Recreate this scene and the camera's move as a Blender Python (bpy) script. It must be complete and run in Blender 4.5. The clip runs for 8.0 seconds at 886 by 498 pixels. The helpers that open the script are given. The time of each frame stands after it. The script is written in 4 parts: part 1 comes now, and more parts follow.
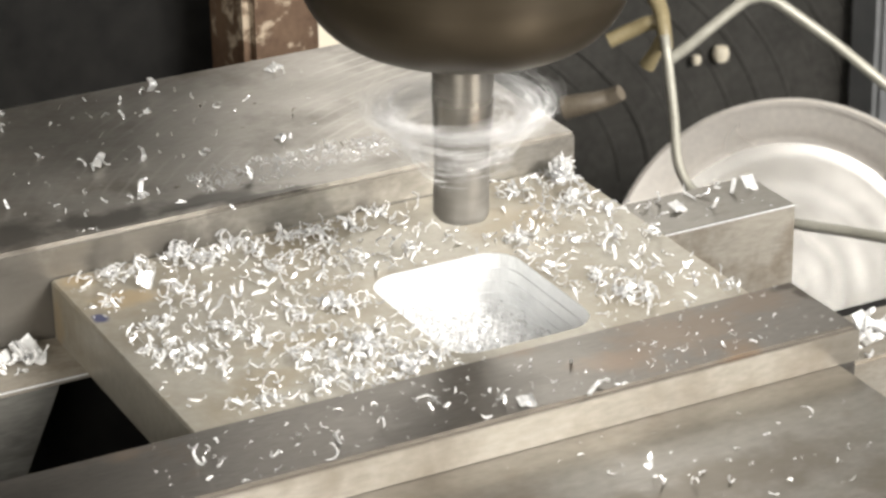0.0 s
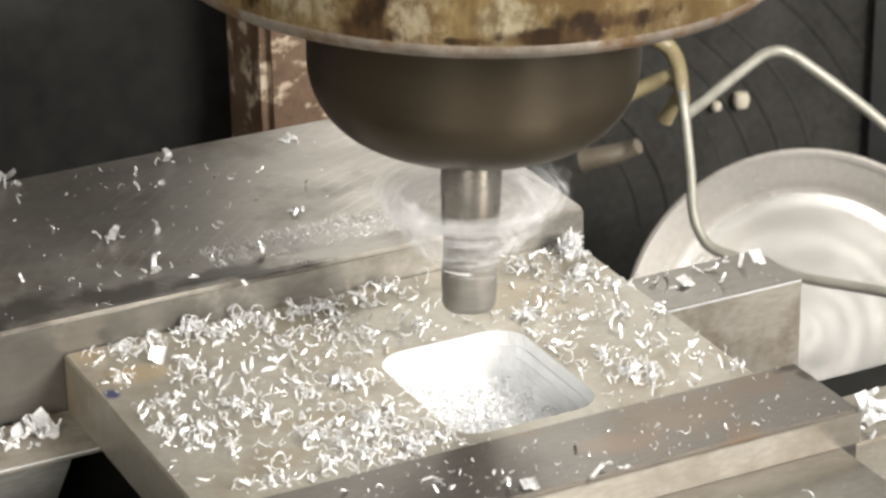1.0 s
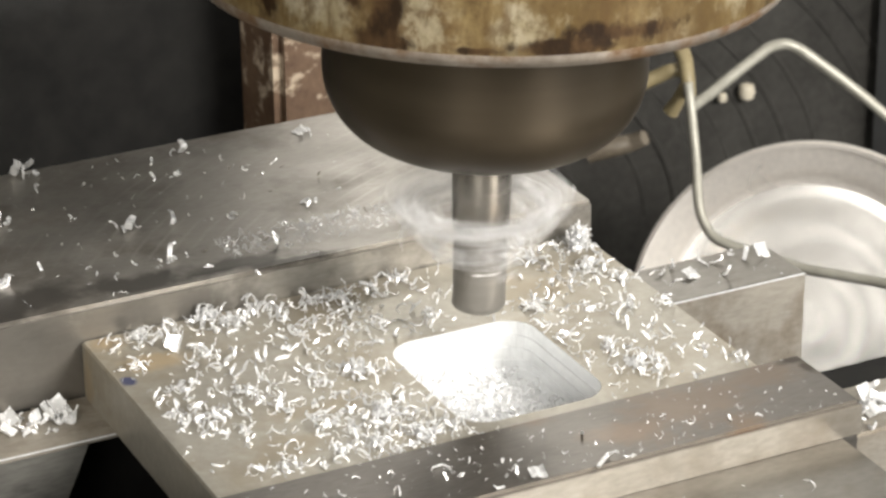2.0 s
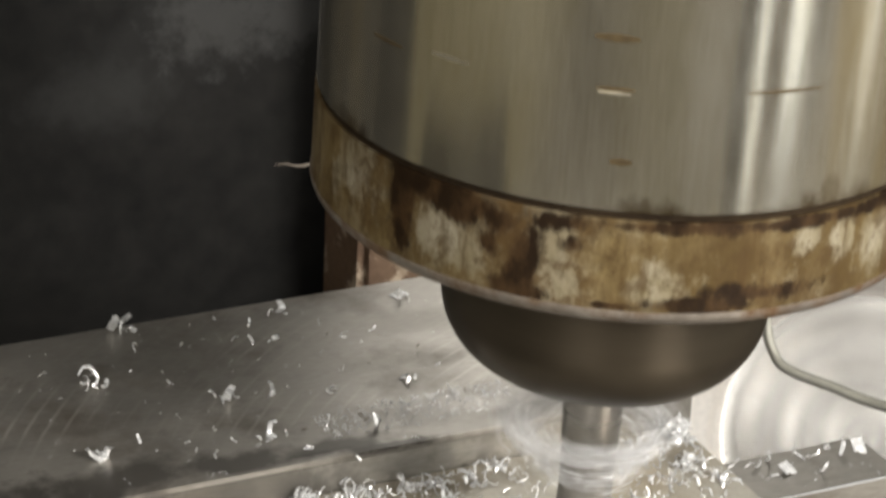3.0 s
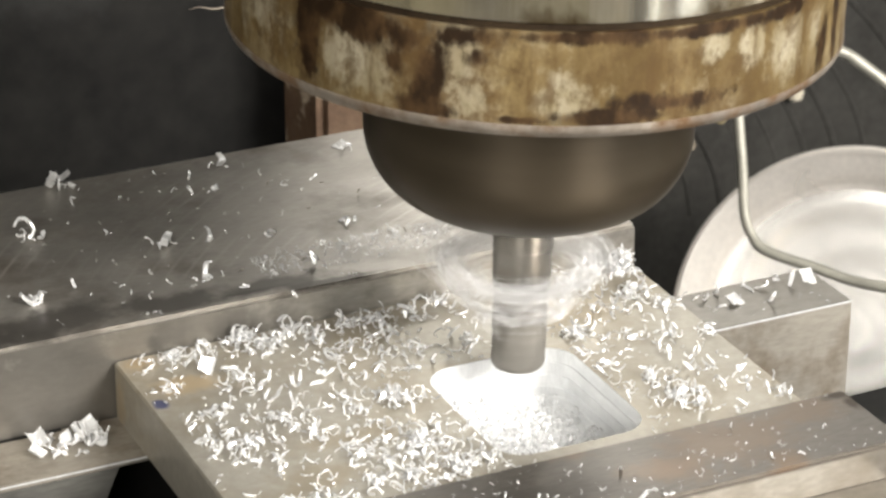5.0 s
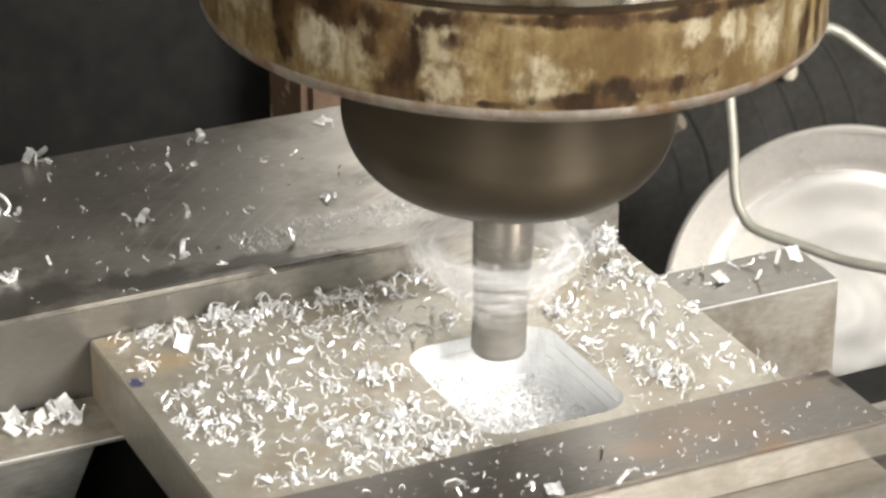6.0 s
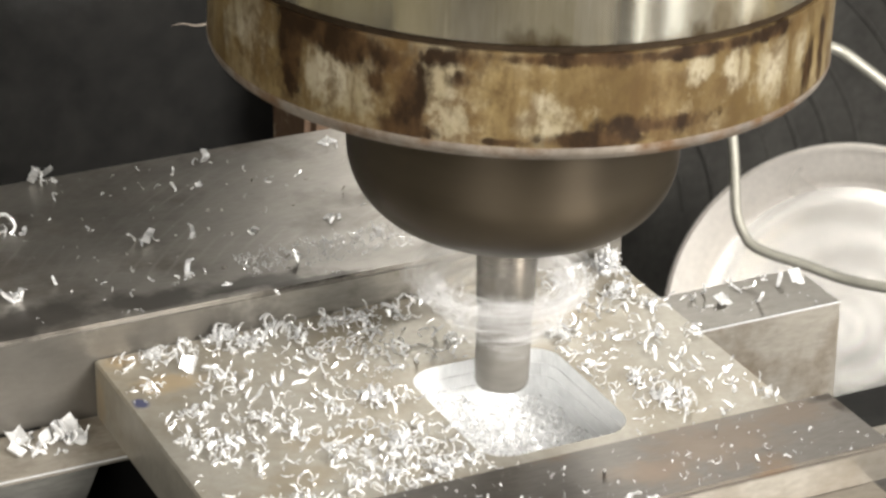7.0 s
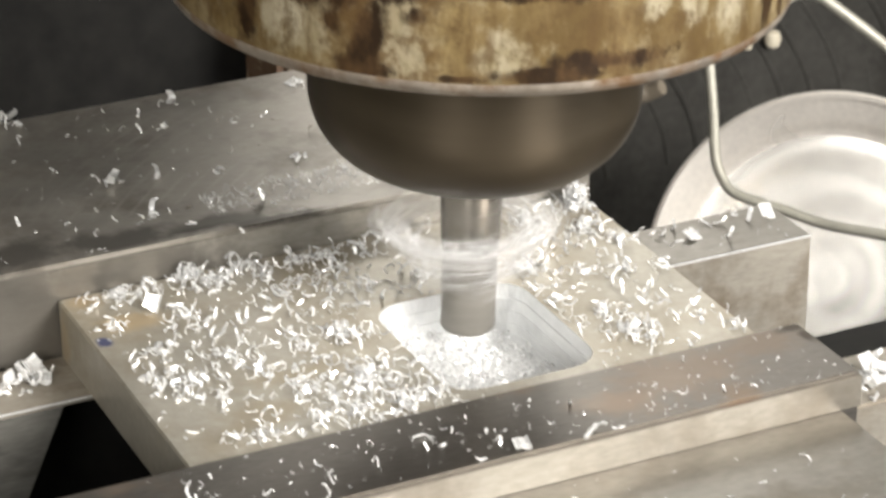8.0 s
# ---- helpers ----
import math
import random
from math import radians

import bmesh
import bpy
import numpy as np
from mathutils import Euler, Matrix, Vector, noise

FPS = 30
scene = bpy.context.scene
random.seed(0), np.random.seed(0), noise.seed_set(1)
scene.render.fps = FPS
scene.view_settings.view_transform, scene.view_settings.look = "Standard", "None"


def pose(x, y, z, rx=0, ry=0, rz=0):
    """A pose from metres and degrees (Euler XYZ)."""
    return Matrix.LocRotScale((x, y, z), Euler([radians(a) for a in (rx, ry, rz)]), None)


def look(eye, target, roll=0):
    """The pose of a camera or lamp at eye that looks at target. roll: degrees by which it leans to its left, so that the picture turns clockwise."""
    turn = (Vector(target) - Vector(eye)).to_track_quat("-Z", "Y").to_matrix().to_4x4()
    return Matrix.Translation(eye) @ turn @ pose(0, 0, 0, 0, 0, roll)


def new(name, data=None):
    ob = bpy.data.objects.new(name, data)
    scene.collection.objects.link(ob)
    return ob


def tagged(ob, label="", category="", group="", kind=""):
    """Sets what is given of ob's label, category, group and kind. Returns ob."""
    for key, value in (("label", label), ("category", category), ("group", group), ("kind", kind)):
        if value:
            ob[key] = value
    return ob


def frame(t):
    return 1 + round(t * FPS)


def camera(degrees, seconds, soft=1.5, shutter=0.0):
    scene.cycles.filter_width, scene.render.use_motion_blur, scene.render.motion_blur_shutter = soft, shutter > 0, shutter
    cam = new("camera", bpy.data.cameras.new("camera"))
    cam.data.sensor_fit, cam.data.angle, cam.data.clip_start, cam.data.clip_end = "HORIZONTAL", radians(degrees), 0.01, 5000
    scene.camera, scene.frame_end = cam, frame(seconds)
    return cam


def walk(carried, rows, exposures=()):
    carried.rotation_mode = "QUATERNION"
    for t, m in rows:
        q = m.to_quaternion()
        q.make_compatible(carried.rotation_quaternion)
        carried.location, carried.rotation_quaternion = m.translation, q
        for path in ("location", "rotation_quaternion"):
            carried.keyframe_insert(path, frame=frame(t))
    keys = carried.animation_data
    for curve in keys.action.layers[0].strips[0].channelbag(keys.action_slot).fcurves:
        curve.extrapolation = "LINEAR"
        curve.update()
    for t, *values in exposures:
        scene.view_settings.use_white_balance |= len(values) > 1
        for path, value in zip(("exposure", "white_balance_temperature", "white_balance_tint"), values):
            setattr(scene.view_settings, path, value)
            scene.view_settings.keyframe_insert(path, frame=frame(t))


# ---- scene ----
PATH = [
    (0, (-0.11813, -0.36124, 0.17526), (0.29520, 0.44907, -0.24013), -1.09),
    (0.5, (-0.11551, -0.36471, 0.17986), (0.29476, 0.44604, -0.23773), -0.92),
    (0.8, (-0.11529, -0.36391, 0.18367), (0.28998, 0.45367, -0.22537), -0.94),
    (1, (-0.11566, -0.36365, 0.18584), (0.28947, 0.45364, -0.22393), -0.92),
    (1.2, (-0.11627, -0.36444, 0.18722), (0.28840, 0.45345, -0.22178), -0.86),
    (2.3, (-0.12050, -0.37035, 0.19414), (0.28057, 0.44592, -0.22161), -0.33),
    (2.5, (-0.12117, -0.36855, 0.20220), (0.27923, 0.44870, -0.21226), 0.45),
    (2.7, (-0.12370, -0.35963, 0.20934), (0.27755, 0.45385, -0.21169), 1.36),
    (2.8, (-0.12510, -0.35460, 0.21275), (0.27410, 0.46017, -0.20771), 1.82),
    (3, (-0.12693, -0.34763, 0.21779), (0.27236, 0.46785, -0.20123), 2.49),
    (3.2, (-0.12680, -0.34723, 0.22004), (0.27385, 0.46786, -0.19842), 2.71),
    (3.5, (-0.12457, -0.35230, 0.21848), (0.27330, 0.46309, -0.20203), 2.48),
    (3.7, (-0.12186, -0.35761, 0.21253), (0.27321, 0.45720, -0.21174), 1.87),
    (3.8, (-0.12021, -0.36080, 0.20843), (0.27772, 0.45124, -0.21848), 1.46),
    (4, (-0.11735, -0.36586, 0.20047), (0.27499, 0.45089, -0.22260), 0.71),
    (4.2, (-0.11698, -0.36363, 0.19466), (0.27291, 0.45537, -0.22632), 0.42),
    (5.5, (-0.11183, -0.36003, 0.19349), (0.27352, 0.45888, -0.23183), -0.04),
    (6, (-0.10984, -0.35774, 0.19085), (0.27562, 0.45935, -0.23786), 0.06),
    (6.5, (-0.10981, -0.35657, 0.19165), (0.27511, 0.46156, -0.23554), 0.19),
    (7, (-0.11099, -0.35809, 0.19323), (0.27577, 0.46012, -0.23218), 0.32),
    (7.5, (-0.11007, -0.35758, 0.19098), (0.27514, 0.46033, -0.23637), 0.07),
    (8, (-0.10636, -0.36014, 0.18720), (0.27886, 0.45379, -0.24768), -0.38),
]
cam = camera(18.17, 8.0, soft=2.6, shutter=0.5)
cam.data.dof.use_dof, cam.data.dof.focus_distance, cam.data.dof.aperture_fstop = True, 0.44, 95.0
walk(cam, [(t, look(eye, target, roll)) for t, eye, target, roll in PATH],
     exposures=[(0.0, 0.04), (1.0, 0.0), (2.3, -0.02), (2.6, -0.08), (3.0, -0.32), (3.5, 0.05), (4.0, 0.15), (5.5, 0.16), (7.0, 0.14), (8.0, 0.18)])

# ---- light ----
world = bpy.data.worlds.new("world")
scene.world = world
world.use_nodes = True
world.node_tree.nodes["Background"].inputs[0].default_value = (0.9, 0.95, 1.0, 1)
world.node_tree.nodes["Background"].inputs[1].default_value = 0.05
scene.view_settings.exposure = 0.0


def area_lamp(name, eye, target, size, power, colour):
    data = bpy.data.lights.new(name, "AREA")
    data.shape, data.size, data.energy, data.color = "DISK", size, power, colour
    ob = new(name, data)
    ob.matrix_world = look(eye, target)
    return ob


area_lamp("work_light", (0.37, -0.75, 0.40), (0.05, -0.03, 0.0), 0.32, 12.4, (1.0, 0.955, 0.89))
area_lamp("ceiling_light", (0.8, -1.8, 1.7), (0.1, 0.0, 0.0), 2.0, 70.0, (1.0, 0.965, 0.905))
area_lamp("side_light", (-1.5, -1.8, 0.95), (0.0, 0.0, 0.0), 1.2, 40.0, (1.0, 0.965, 0.905))
# Unseen disk lamp behind the machine, added to brighten the jaw tops.
area_lamp("jaw_fill_light", (1.15, 2.25, 1.35), (0.1, 0.0, 0.0), 0.9, 11.0, (1.0, 0.965, 0.905))

# ---- materials ----
MM = 0.001


def surface(name, dark, light, metal=0.0, rough=0.5, rough_var=0.1, scale=120.0, stretch=(1, 1, 1), fine=900.0, bump=0.02,
            stain=None, stain_scale=60.0, stain_from=0.55, stain_to=0.7, stain_metal=0.0, stain_stretch=(1, 1, 1), spec=0.5, arcs=None, marks=(), foot=None):
    """A procedural surface: two colours mixed by coarse and fine noise, with optional stains and a fine relief."""
    m = bpy.data.materials.new(name)
    m.use_nodes = True
    nt = m.node_tree
    out = nt.nodes["Principled BSDF"]
    co = nt.nodes.new("ShaderNodeTexCoord")

    def mapped(st):
        mp = nt.nodes.new("ShaderNodeMapping")
        mp.inputs["Scale"].default_value = st
        nt.links.new(co.outputs["Object"], mp.inputs[0])
        return mp.outputs[0]

    def tex(vec, s, detail=4.0, r=0.6):
        n = nt.nodes.new("ShaderNodeTexNoise")
        n.inputs["Scale"].default_value, n.inputs["Detail"].default_value, n.inputs["Roughness"].default_value = s, detail, r
        nt.links.new(vec, n.inputs["Vector"])
        return n.outputs["Fac"]

    def ramp(fac, a, b):
        r = nt.nodes.new("ShaderNodeMapRange")
        r.inputs[1].default_value, r.inputs[2].default_value = a, b
        nt.links.new(fac, r.inputs[0])
        return r.outputs[0]

    def mix(fac, a, b):
        x = nt.nodes.new("ShaderNodeMix")
        x.data_type = "RGBA"
        nt.links.new(fac, x.inputs[0])
        for k, v in ((6, a), (7, b)):
            if isinstance(v, tuple):
                x.inputs[k].default_value = (*v, 1)
            else:
                nt.links.new(v, x.inputs[k])
        return x.outputs[2]

    v = mapped(stretch)
    coarse, grain = tex(mapped(tuple(1 + 0.25 * (s - 1) for s in stretch)), scale), tex(v, fine, 3.0)
    both = nt.nodes.new("ShaderNodeMath")
    both.operation = "MULTIPLY_ADD"
    both.inputs[1].default_value = 0.45
    nt.links.new(grain, both.inputs[0])
    half = nt.nodes.new("ShaderNodeMath")
    half.operation = "MULTIPLY"
    half.inputs[1].default_value = 0.6
    nt.links.new(coarse, half.inputs[0])
    nt.links.new(half.outputs[0], both.inputs[2])
    colour = mix(ramp(both.outputs[0], 0.36, 0.66), dark, light)
    out.inputs["Metallic"].default_value = metal
    out.inputs["Specular IOR Level"].default_value = spec
    if stain:
        mask = ramp(tex(mapped(stain_stretch), stain_scale, 6.0, 0.65), stain_from, stain_to)
        colour = mix(mask, colour, stain)
        if metal > stain_metal:
            mm = nt.nodes.new("ShaderNodeMapRange")
            mm.inputs[3].default_value, mm.inputs[4].default_value = metal, stain_metal
            nt.links.new(mask, mm.inputs[0])
            nt.links.new(mm.outputs[0], out.inputs["Metallic"])
    for tint, strength, rows in marks:
        near = None
        for x, y, w, h, *up in rows:
            z, d = up or (0, 1000)
            mp = nt.nodes.new("ShaderNodeMapping")
            mp.vector_type = "TEXTURE"
            mp.inputs["Location"].default_value = (x * 0.001, y * 0.001, z * 0.001)
            mp.inputs["Scale"].default_value = (w * 0.001, h * 0.001, d * 0.001)
            nt.links.new(co.outputs["Object"], mp.inputs[0])
            ln = nt.nodes.new("ShaderNodeVectorMath")
            ln.operation = "LENGTH"
            nt.links.new(mp.outputs[0], ln.inputs[0])
            if near is None:
                near = ln.outputs["Value"]
            else:
                least = nt.nodes.new("ShaderNodeMath")
                least.operation = "MINIMUM"
                nt.links.new(near, least.inputs[0])
                nt.links.new(ln.outputs["Value"], least.inputs[1])
                near = least.outputs[0]
        rag = nt.nodes.new("ShaderNodeMath")
        rag.operation = "MULTIPLY_ADD"
        rag.inputs[1].default_value = 3.2
        nt.links.new(tex(mapped((1, 1, 1)), 160, 6.0, 0.65), rag.inputs[0])
        nt.links.new(near, rag.inputs[2])
        amount = nt.nodes.new("ShaderNodeMapRange")
        amount.inputs[1].default_value, amount.inputs[2].default_value = 2.9, 2.1
        amount.inputs[3].default_value, amount.inputs[4].default_value = 0.0, strength
        nt.links.new(rag.outputs[0], amount.inputs[0])
        colour = mix(amount.outputs[0], colour, tint)
    if foot:
        sep = nt.nodes.new("ShaderNodeSeparateXYZ")
        nt.links.new(co.outputs["Object"], sep.inputs[0])
        edge = nt.nodes.new("ShaderNodeMath")
        edge.operation = "MULTIPLY_ADD"
        edge.inputs[1].default_value = -0.022
        nt.links.new(tex(mapped((1, 1, 0.5)), 70, 6.0, 0.65), edge.inputs[0])
        nt.links.new(sep.outputs["Z"], edge.inputs[2])
        colour = mix(ramp(edge.outputs[0], foot[0], foot[1]), colour, foot[2])
    if arcs:
        wv = nt.nodes.new("ShaderNodeTexWave")
        wv.wave_type, wv.rings_direction = "RINGS", "Z"
        wv.inputs["Scale"].default_value, wv.inputs["Distortion"].default_value, wv.inputs["Detail Scale"].default_value = 110, 0.5, 3.0
        mp = nt.nodes.new("ShaderNodeMapping")
        mp.inputs["Location"].default_value = (-arcs[0], -arcs[1], 0)
        nt.links.new(co.outputs["Object"], mp.inputs[0])
        nt.links.new(mp.outputs[0], wv.inputs["Vector"])
        lines = ramp(wv.outputs["Fac"], 0.80, 1.0)
        part_of = nt.nodes.new("ShaderNodeMath")
        part_of.operation = "MULTIPLY"
        nt.links.new(lines, part_of.inputs[0])
        nt.links.new(ramp(tex(mapped((1, 1, 1)), 28, 3.0), 0.42, 0.75), part_of.inputs[1])
        apart = nt.nodes.new("ShaderNodeSeparateXYZ")
        nt.links.new(co.outputs["Object"], apart.inputs[0])
        behind = nt.nodes.new("ShaderNodeMath")
        behind.operation = "MULTIPLY"
        nt.links.new(part_of.outputs[0], behind.inputs[0])
        nt.links.new(ramp(apart.outputs["Y"], 0.010, 0.018), behind.inputs[1])
        colour = mix(behind.outputs[0], colour, tuple(min(1.0, c * 1.18) for c in light))
    nt.links.new(colour, out.inputs["Base Color"])
    rr = nt.nodes.new("ShaderNodeMapRange")
    rr.inputs[1].default_value, rr.inputs[2].default_value = 0.3, 0.7
    rr.inputs[3].default_value, rr.inputs[4].default_value = max(0.02, rough - rough_var), min(1.0, rough + rough_var)
    nt.links.new(coarse, rr.inputs[0])
    nt.links.new(rr.outputs[0], out.inputs["Roughness"])
    if bump:
        b = nt.nodes.new("ShaderNodeBump")
        b.inputs["Strength"].default_value, b.inputs["Distance"].default_value = min(1.0, bump * 10), 0.0002
        nt.links.new(grain, b.inputs["Height"])
        nt.links.new(b.outputs[0], out.inputs["Normal"])
    return m


# Dark marks: spots near the front edge and a wider band at its left.
GROUND_STEEL = surface("ground_steel", (0.275, 0.26, 0.235), (0.40, 0.38, 0.345), 0.74, 0.42, 0.09, 45, (1, 5, 1), 420, 0.014, (0.13, 0.113, 0.095), 42, 0.50, 0.70, 0.4, arcs=(0.10, -0.05),
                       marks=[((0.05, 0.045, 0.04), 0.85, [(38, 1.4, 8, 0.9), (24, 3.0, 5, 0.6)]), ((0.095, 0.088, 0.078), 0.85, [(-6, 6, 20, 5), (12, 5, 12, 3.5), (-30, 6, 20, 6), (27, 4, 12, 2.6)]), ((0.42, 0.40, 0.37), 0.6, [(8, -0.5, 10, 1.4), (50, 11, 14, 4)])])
JAW_STEEL = surface("jaw_steel", (0.27, 0.248, 0.215), (0.40, 0.37, 0.32), 0.62, 0.44, 0.08, 45, (1, 4, 4), 420, 0.012, (0.13, 0.098, 0.066), 55, 0.50, 0.70, 0.3)
# Lighter copy of the jaw steel, for the side that faces the light.
LIT_STEEL = surface("lit_jaw_edge", (0.20, 0.188, 0.166), (0.31, 0.292, 0.26), 0.55, 0.42, 0.08, 30, (1, 3, 3), 420, 0.012, (0.13, 0.108, 0.08), 34, 0.50, 0.70, 0.3)
JAW_TOP = surface("rust_tinted_jaw", (0.125, 0.116, 0.104), (0.19, 0.177, 0.159), 0.9, 0.38, 0.07, 45, (1, 4, 4), 420, 0.010, (0.16, 0.11, 0.07), 50, 0.58, 0.75, 0.3,
                  marks=[((0.20, 0.152, 0.112), 0.6, [(72, -62, 12, 5), (86, -60, 8, 4), (60, -66, 7, 3)]), ((0.05, 0.04, 0.03), 0.9, [(92.5, -58, 2.4, 1.2), (93.5, -61, 1.2, 2.0)])])
# Darker than the steel at the right end of the same face.
DARK_IRON = surface("dark_streaky_iron", (0.062, 0.06, 0.056), (0.14, 0.137, 0.126), 0.35, 0.45, 0.1, 40, (1, 1, 4), 300, 0.02, (0.05, 0.048, 0.042), 60, 0.55, 0.72, 0.1, (0.3, 1, 3), spec=0.3)
# Greyer than the jaw top, with marks that darken its left part.
JAW_FACE = surface("grey_jaw_face", (0.20, 0.19, 0.172), (0.32, 0.303, 0.273), 0.6, 0.45, 0.08, 50, (1, 3, 3), 420, 0.014, (0.09, 0.075, 0.058), 48, 0.50, 0.68, 0.3,
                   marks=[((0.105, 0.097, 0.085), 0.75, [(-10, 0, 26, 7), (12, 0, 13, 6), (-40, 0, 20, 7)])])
BODY_STEEL = surface("oily_jaw_body", (0.19, 0.179, 0.162), (0.275, 0.26, 0.236), 0.9, 0.40, 0.09, 30, (1, 2, 2), 350, 0.012, (0.13, 0.10, 0.07), 28, 0.55, 0.75, 0.4,
                     marks=[((0.14, 0.12, 0.09), 0.6, [(60, -95, 25, 6), (85, -105, 14, 8)])])
PLATE = surface("plate_aluminium", (0.31, 0.288, 0.243), (0.43, 0.408, 0.354), 0.6, 0.42, 0.08, 50, (1, 1, 1), 700, 0.01, (0.25, 0.212, 0.15), 38, 0.48, 0.70, 0.3,
                marks=[((0.44, 0.33, 0.19), 0.7, [(3, -2.5, 3.5, 2.5), (8, -12, 5, 3)]), ((0.05, 0.06, 0.16), 0.9, [(1.9, -16.2, 1.0, 1.5)]), ((0.30, 0.25, 0.17), 0.6, [(22, -38, 8, 3), (14, -46, 6, 4), (70, -15, 8, 5)])])
FRESH_AND_GLINT = surface("fresh_cut_and_glint", (0.68, 0.69, 0.695), (0.86, 0.87, 0.875), 0.45, 0.36, 0.08, 130, (9, 0.5, 1), 500, 0.02)
CHIP = surface("chip_aluminium", (0.64, 0.645, 0.65), (0.90, 0.905, 0.91), 0.40, 0.26, 0.1, 400, (1, 1, 1), 2500, 0.01)
DARK_CHIP = surface("dull_chip", (0.10, 0.09, 0.08), (0.25, 0.23, 0.20), 0.6, 0.5, 0.1, 400, (1, 1, 1), 2500, 0.01)
NUT = surface("blackened_steel", (0.058, 0.046, 0.031), (0.076, 0.061, 0.042), 0.62, 0.37, 0.05, 60, (1, 1, 22), 300, 0.004)
TOOL = surface("tool_steel", (0.27, 0.255, 0.23), (0.36, 0.34, 0.31), 0.8, 0.28, 0.06, 60, (1, 1, 3), 900, 0.006)
CUTTER = surface("cutter_carbide", (0.20, 0.188, 0.17), (0.30, 0.285, 0.26), 0.55, 0.5, 0.06, 60, (1, 1, 2), 300, 0.0)
# The vertical streaks are brown stains and also reflections painted into the colour.
QUILL = surface("polished_quill_steel", (0.55, 0.50, 0.385), (0.73, 0.685, 0.575), 0.93, 0.15, 0.05, 40, (5, 5, 0.3), 500, 0.002, (0.33, 0.26, 0.135), 16, 0.50, 0.74, 0.7, (4, 4, 0.3), foot=(0.0606, 0.0572, (0.15, 0.10, 0.045)))

GRIME = surface("brown_grime", (0.05, 0.035, 0.018), (0.11, 0.08, 0.04), 0.2, 0.6, spec=0.2)
LIP = surface("pale_worn_steel", (0.20, 0.17, 0.14), (0.36, 0.32, 0.275), 0.6, 0.45, 0.1, 80, (1, 1, 1), 500, 0.02, (0.12, 0.07, 0.035), 130, 0.46, 0.64, 0.1)
GROOVE = surface("dark_groove", (0.014, 0.009, 0.005), (0.03, 0.02, 0.011), 0.0, 0.7, spec=0.1)
# Machine paint; in the jaw recess it stands in for shade.
BLACK = surface("black_paint_and_shade", (0.004, 0.004, 0.004), (0.014, 0.0135, 0.012), 0.0, 0.55, 0.1, 14, (1, 1, 1), 160, 0.03, (0.046, 0.046, 0.044), 11, 0.54, 0.80, spec=0.15)
COLUMN = surface("dusty_black_paint", (0.004, 0.004, 0.004), (0.013, 0.0125, 0.0115), 0.0, 0.55, 0.1, 14, (1, 1, 1), 160, 0.03, (0.03, 0.03, 0.029), 11, 0.54, 0.80, spec=0.15,
                 marks=[((0.085, 0.085, 0.083), 0.34, [(74, 175, 14, 20, 187, 10), (91, 175, 8, 20, 187, 9)]), ((0.05, 0.05, 0.048), 0.22, [(46, 175, 16, 20, 173, 8)])])
RUBBER = surface("black_rubber", (0.027, 0.026, 0.024), (0.06, 0.058, 0.053), 0.0, 0.5, 0.08, 30, (1, 1, 1), 300, 0.02, spec=0.22)
RUSTY_POST = surface("rusty_post", (0.06, 0.032, 0.018), (0.12, 0.075, 0.045), 0.1, 0.6, 0.1, 90, (1, 1, 1), 600, 0.05, (0.38, 0.31, 0.23), 120, 0.53, 0.62, 0.0)
DISH = surface("spun_aluminium", (0.74, 0.70, 0.655), (0.92, 0.87, 0.81), 0.45, 0.30, 0.05, 20, (1, 1, 1), 700, 0.0)
POLISHED = surface("polished_aluminium", (0.74, 0.725, 0.70), (0.88, 0.865, 0.84), 0.85, 0.22, 0.05, 12, (1, 1, 1), 300, 0.0)
WIRE = surface("galvanised_wire", (0.34, 0.33, 0.285), (0.46, 0.45, 0.395), 0.35, 0.45, 0.08, 200, (1, 1, 1), 900, 0.01)
HOSE = surface("yellowed_hose", (0.22, 0.18, 0.095), (0.34, 0.285, 0.17), 0.0, 0.4, 0.1, 80, (1, 1, 1), 500, 0.01)
DULL_HOSE = surface("grimy_hose", (0.13, 0.108, 0.08), (0.21, 0.18, 0.14), 0.0, 0.5, 0.1, 80, (1, 1, 1), 500, 0.01)
CREAM = surface("cream_paint", (0.62, 0.56, 0.44), (0.74, 0.68, 0.56), 0.0, 0.5, 0.1, 8, (1, 1, 1), 80, 0.02)
OLIVE = surface("olive_paint", (0.30, 0.28, 0.18), (0.40, 0.37, 0.26), 0.0, 0.6, 0.1, 3, (1, 1, 1), 60, 0.02)
GREY = surface("grey_paint", (0.17, 0.175, 0.182), (0.25, 0.256, 0.262), 0.0, 0.45, 0.1, 10, (1, 1, 1), 90, 0.02)
WALL = surface("workshop_wall", (0.50, 0.49, 0.46), (0.60, 0.59, 0.56), 0.0, 0.8, 0.1, 2, (1, 1, 1), 40, 0.02)
CONCRETE = surface("concrete", (0.20, 0.19, 0.18), (0.30, 0.29, 0.27), 0.0, 0.8, 0.1, 3, (1, 1, 1), 60, 0.03)


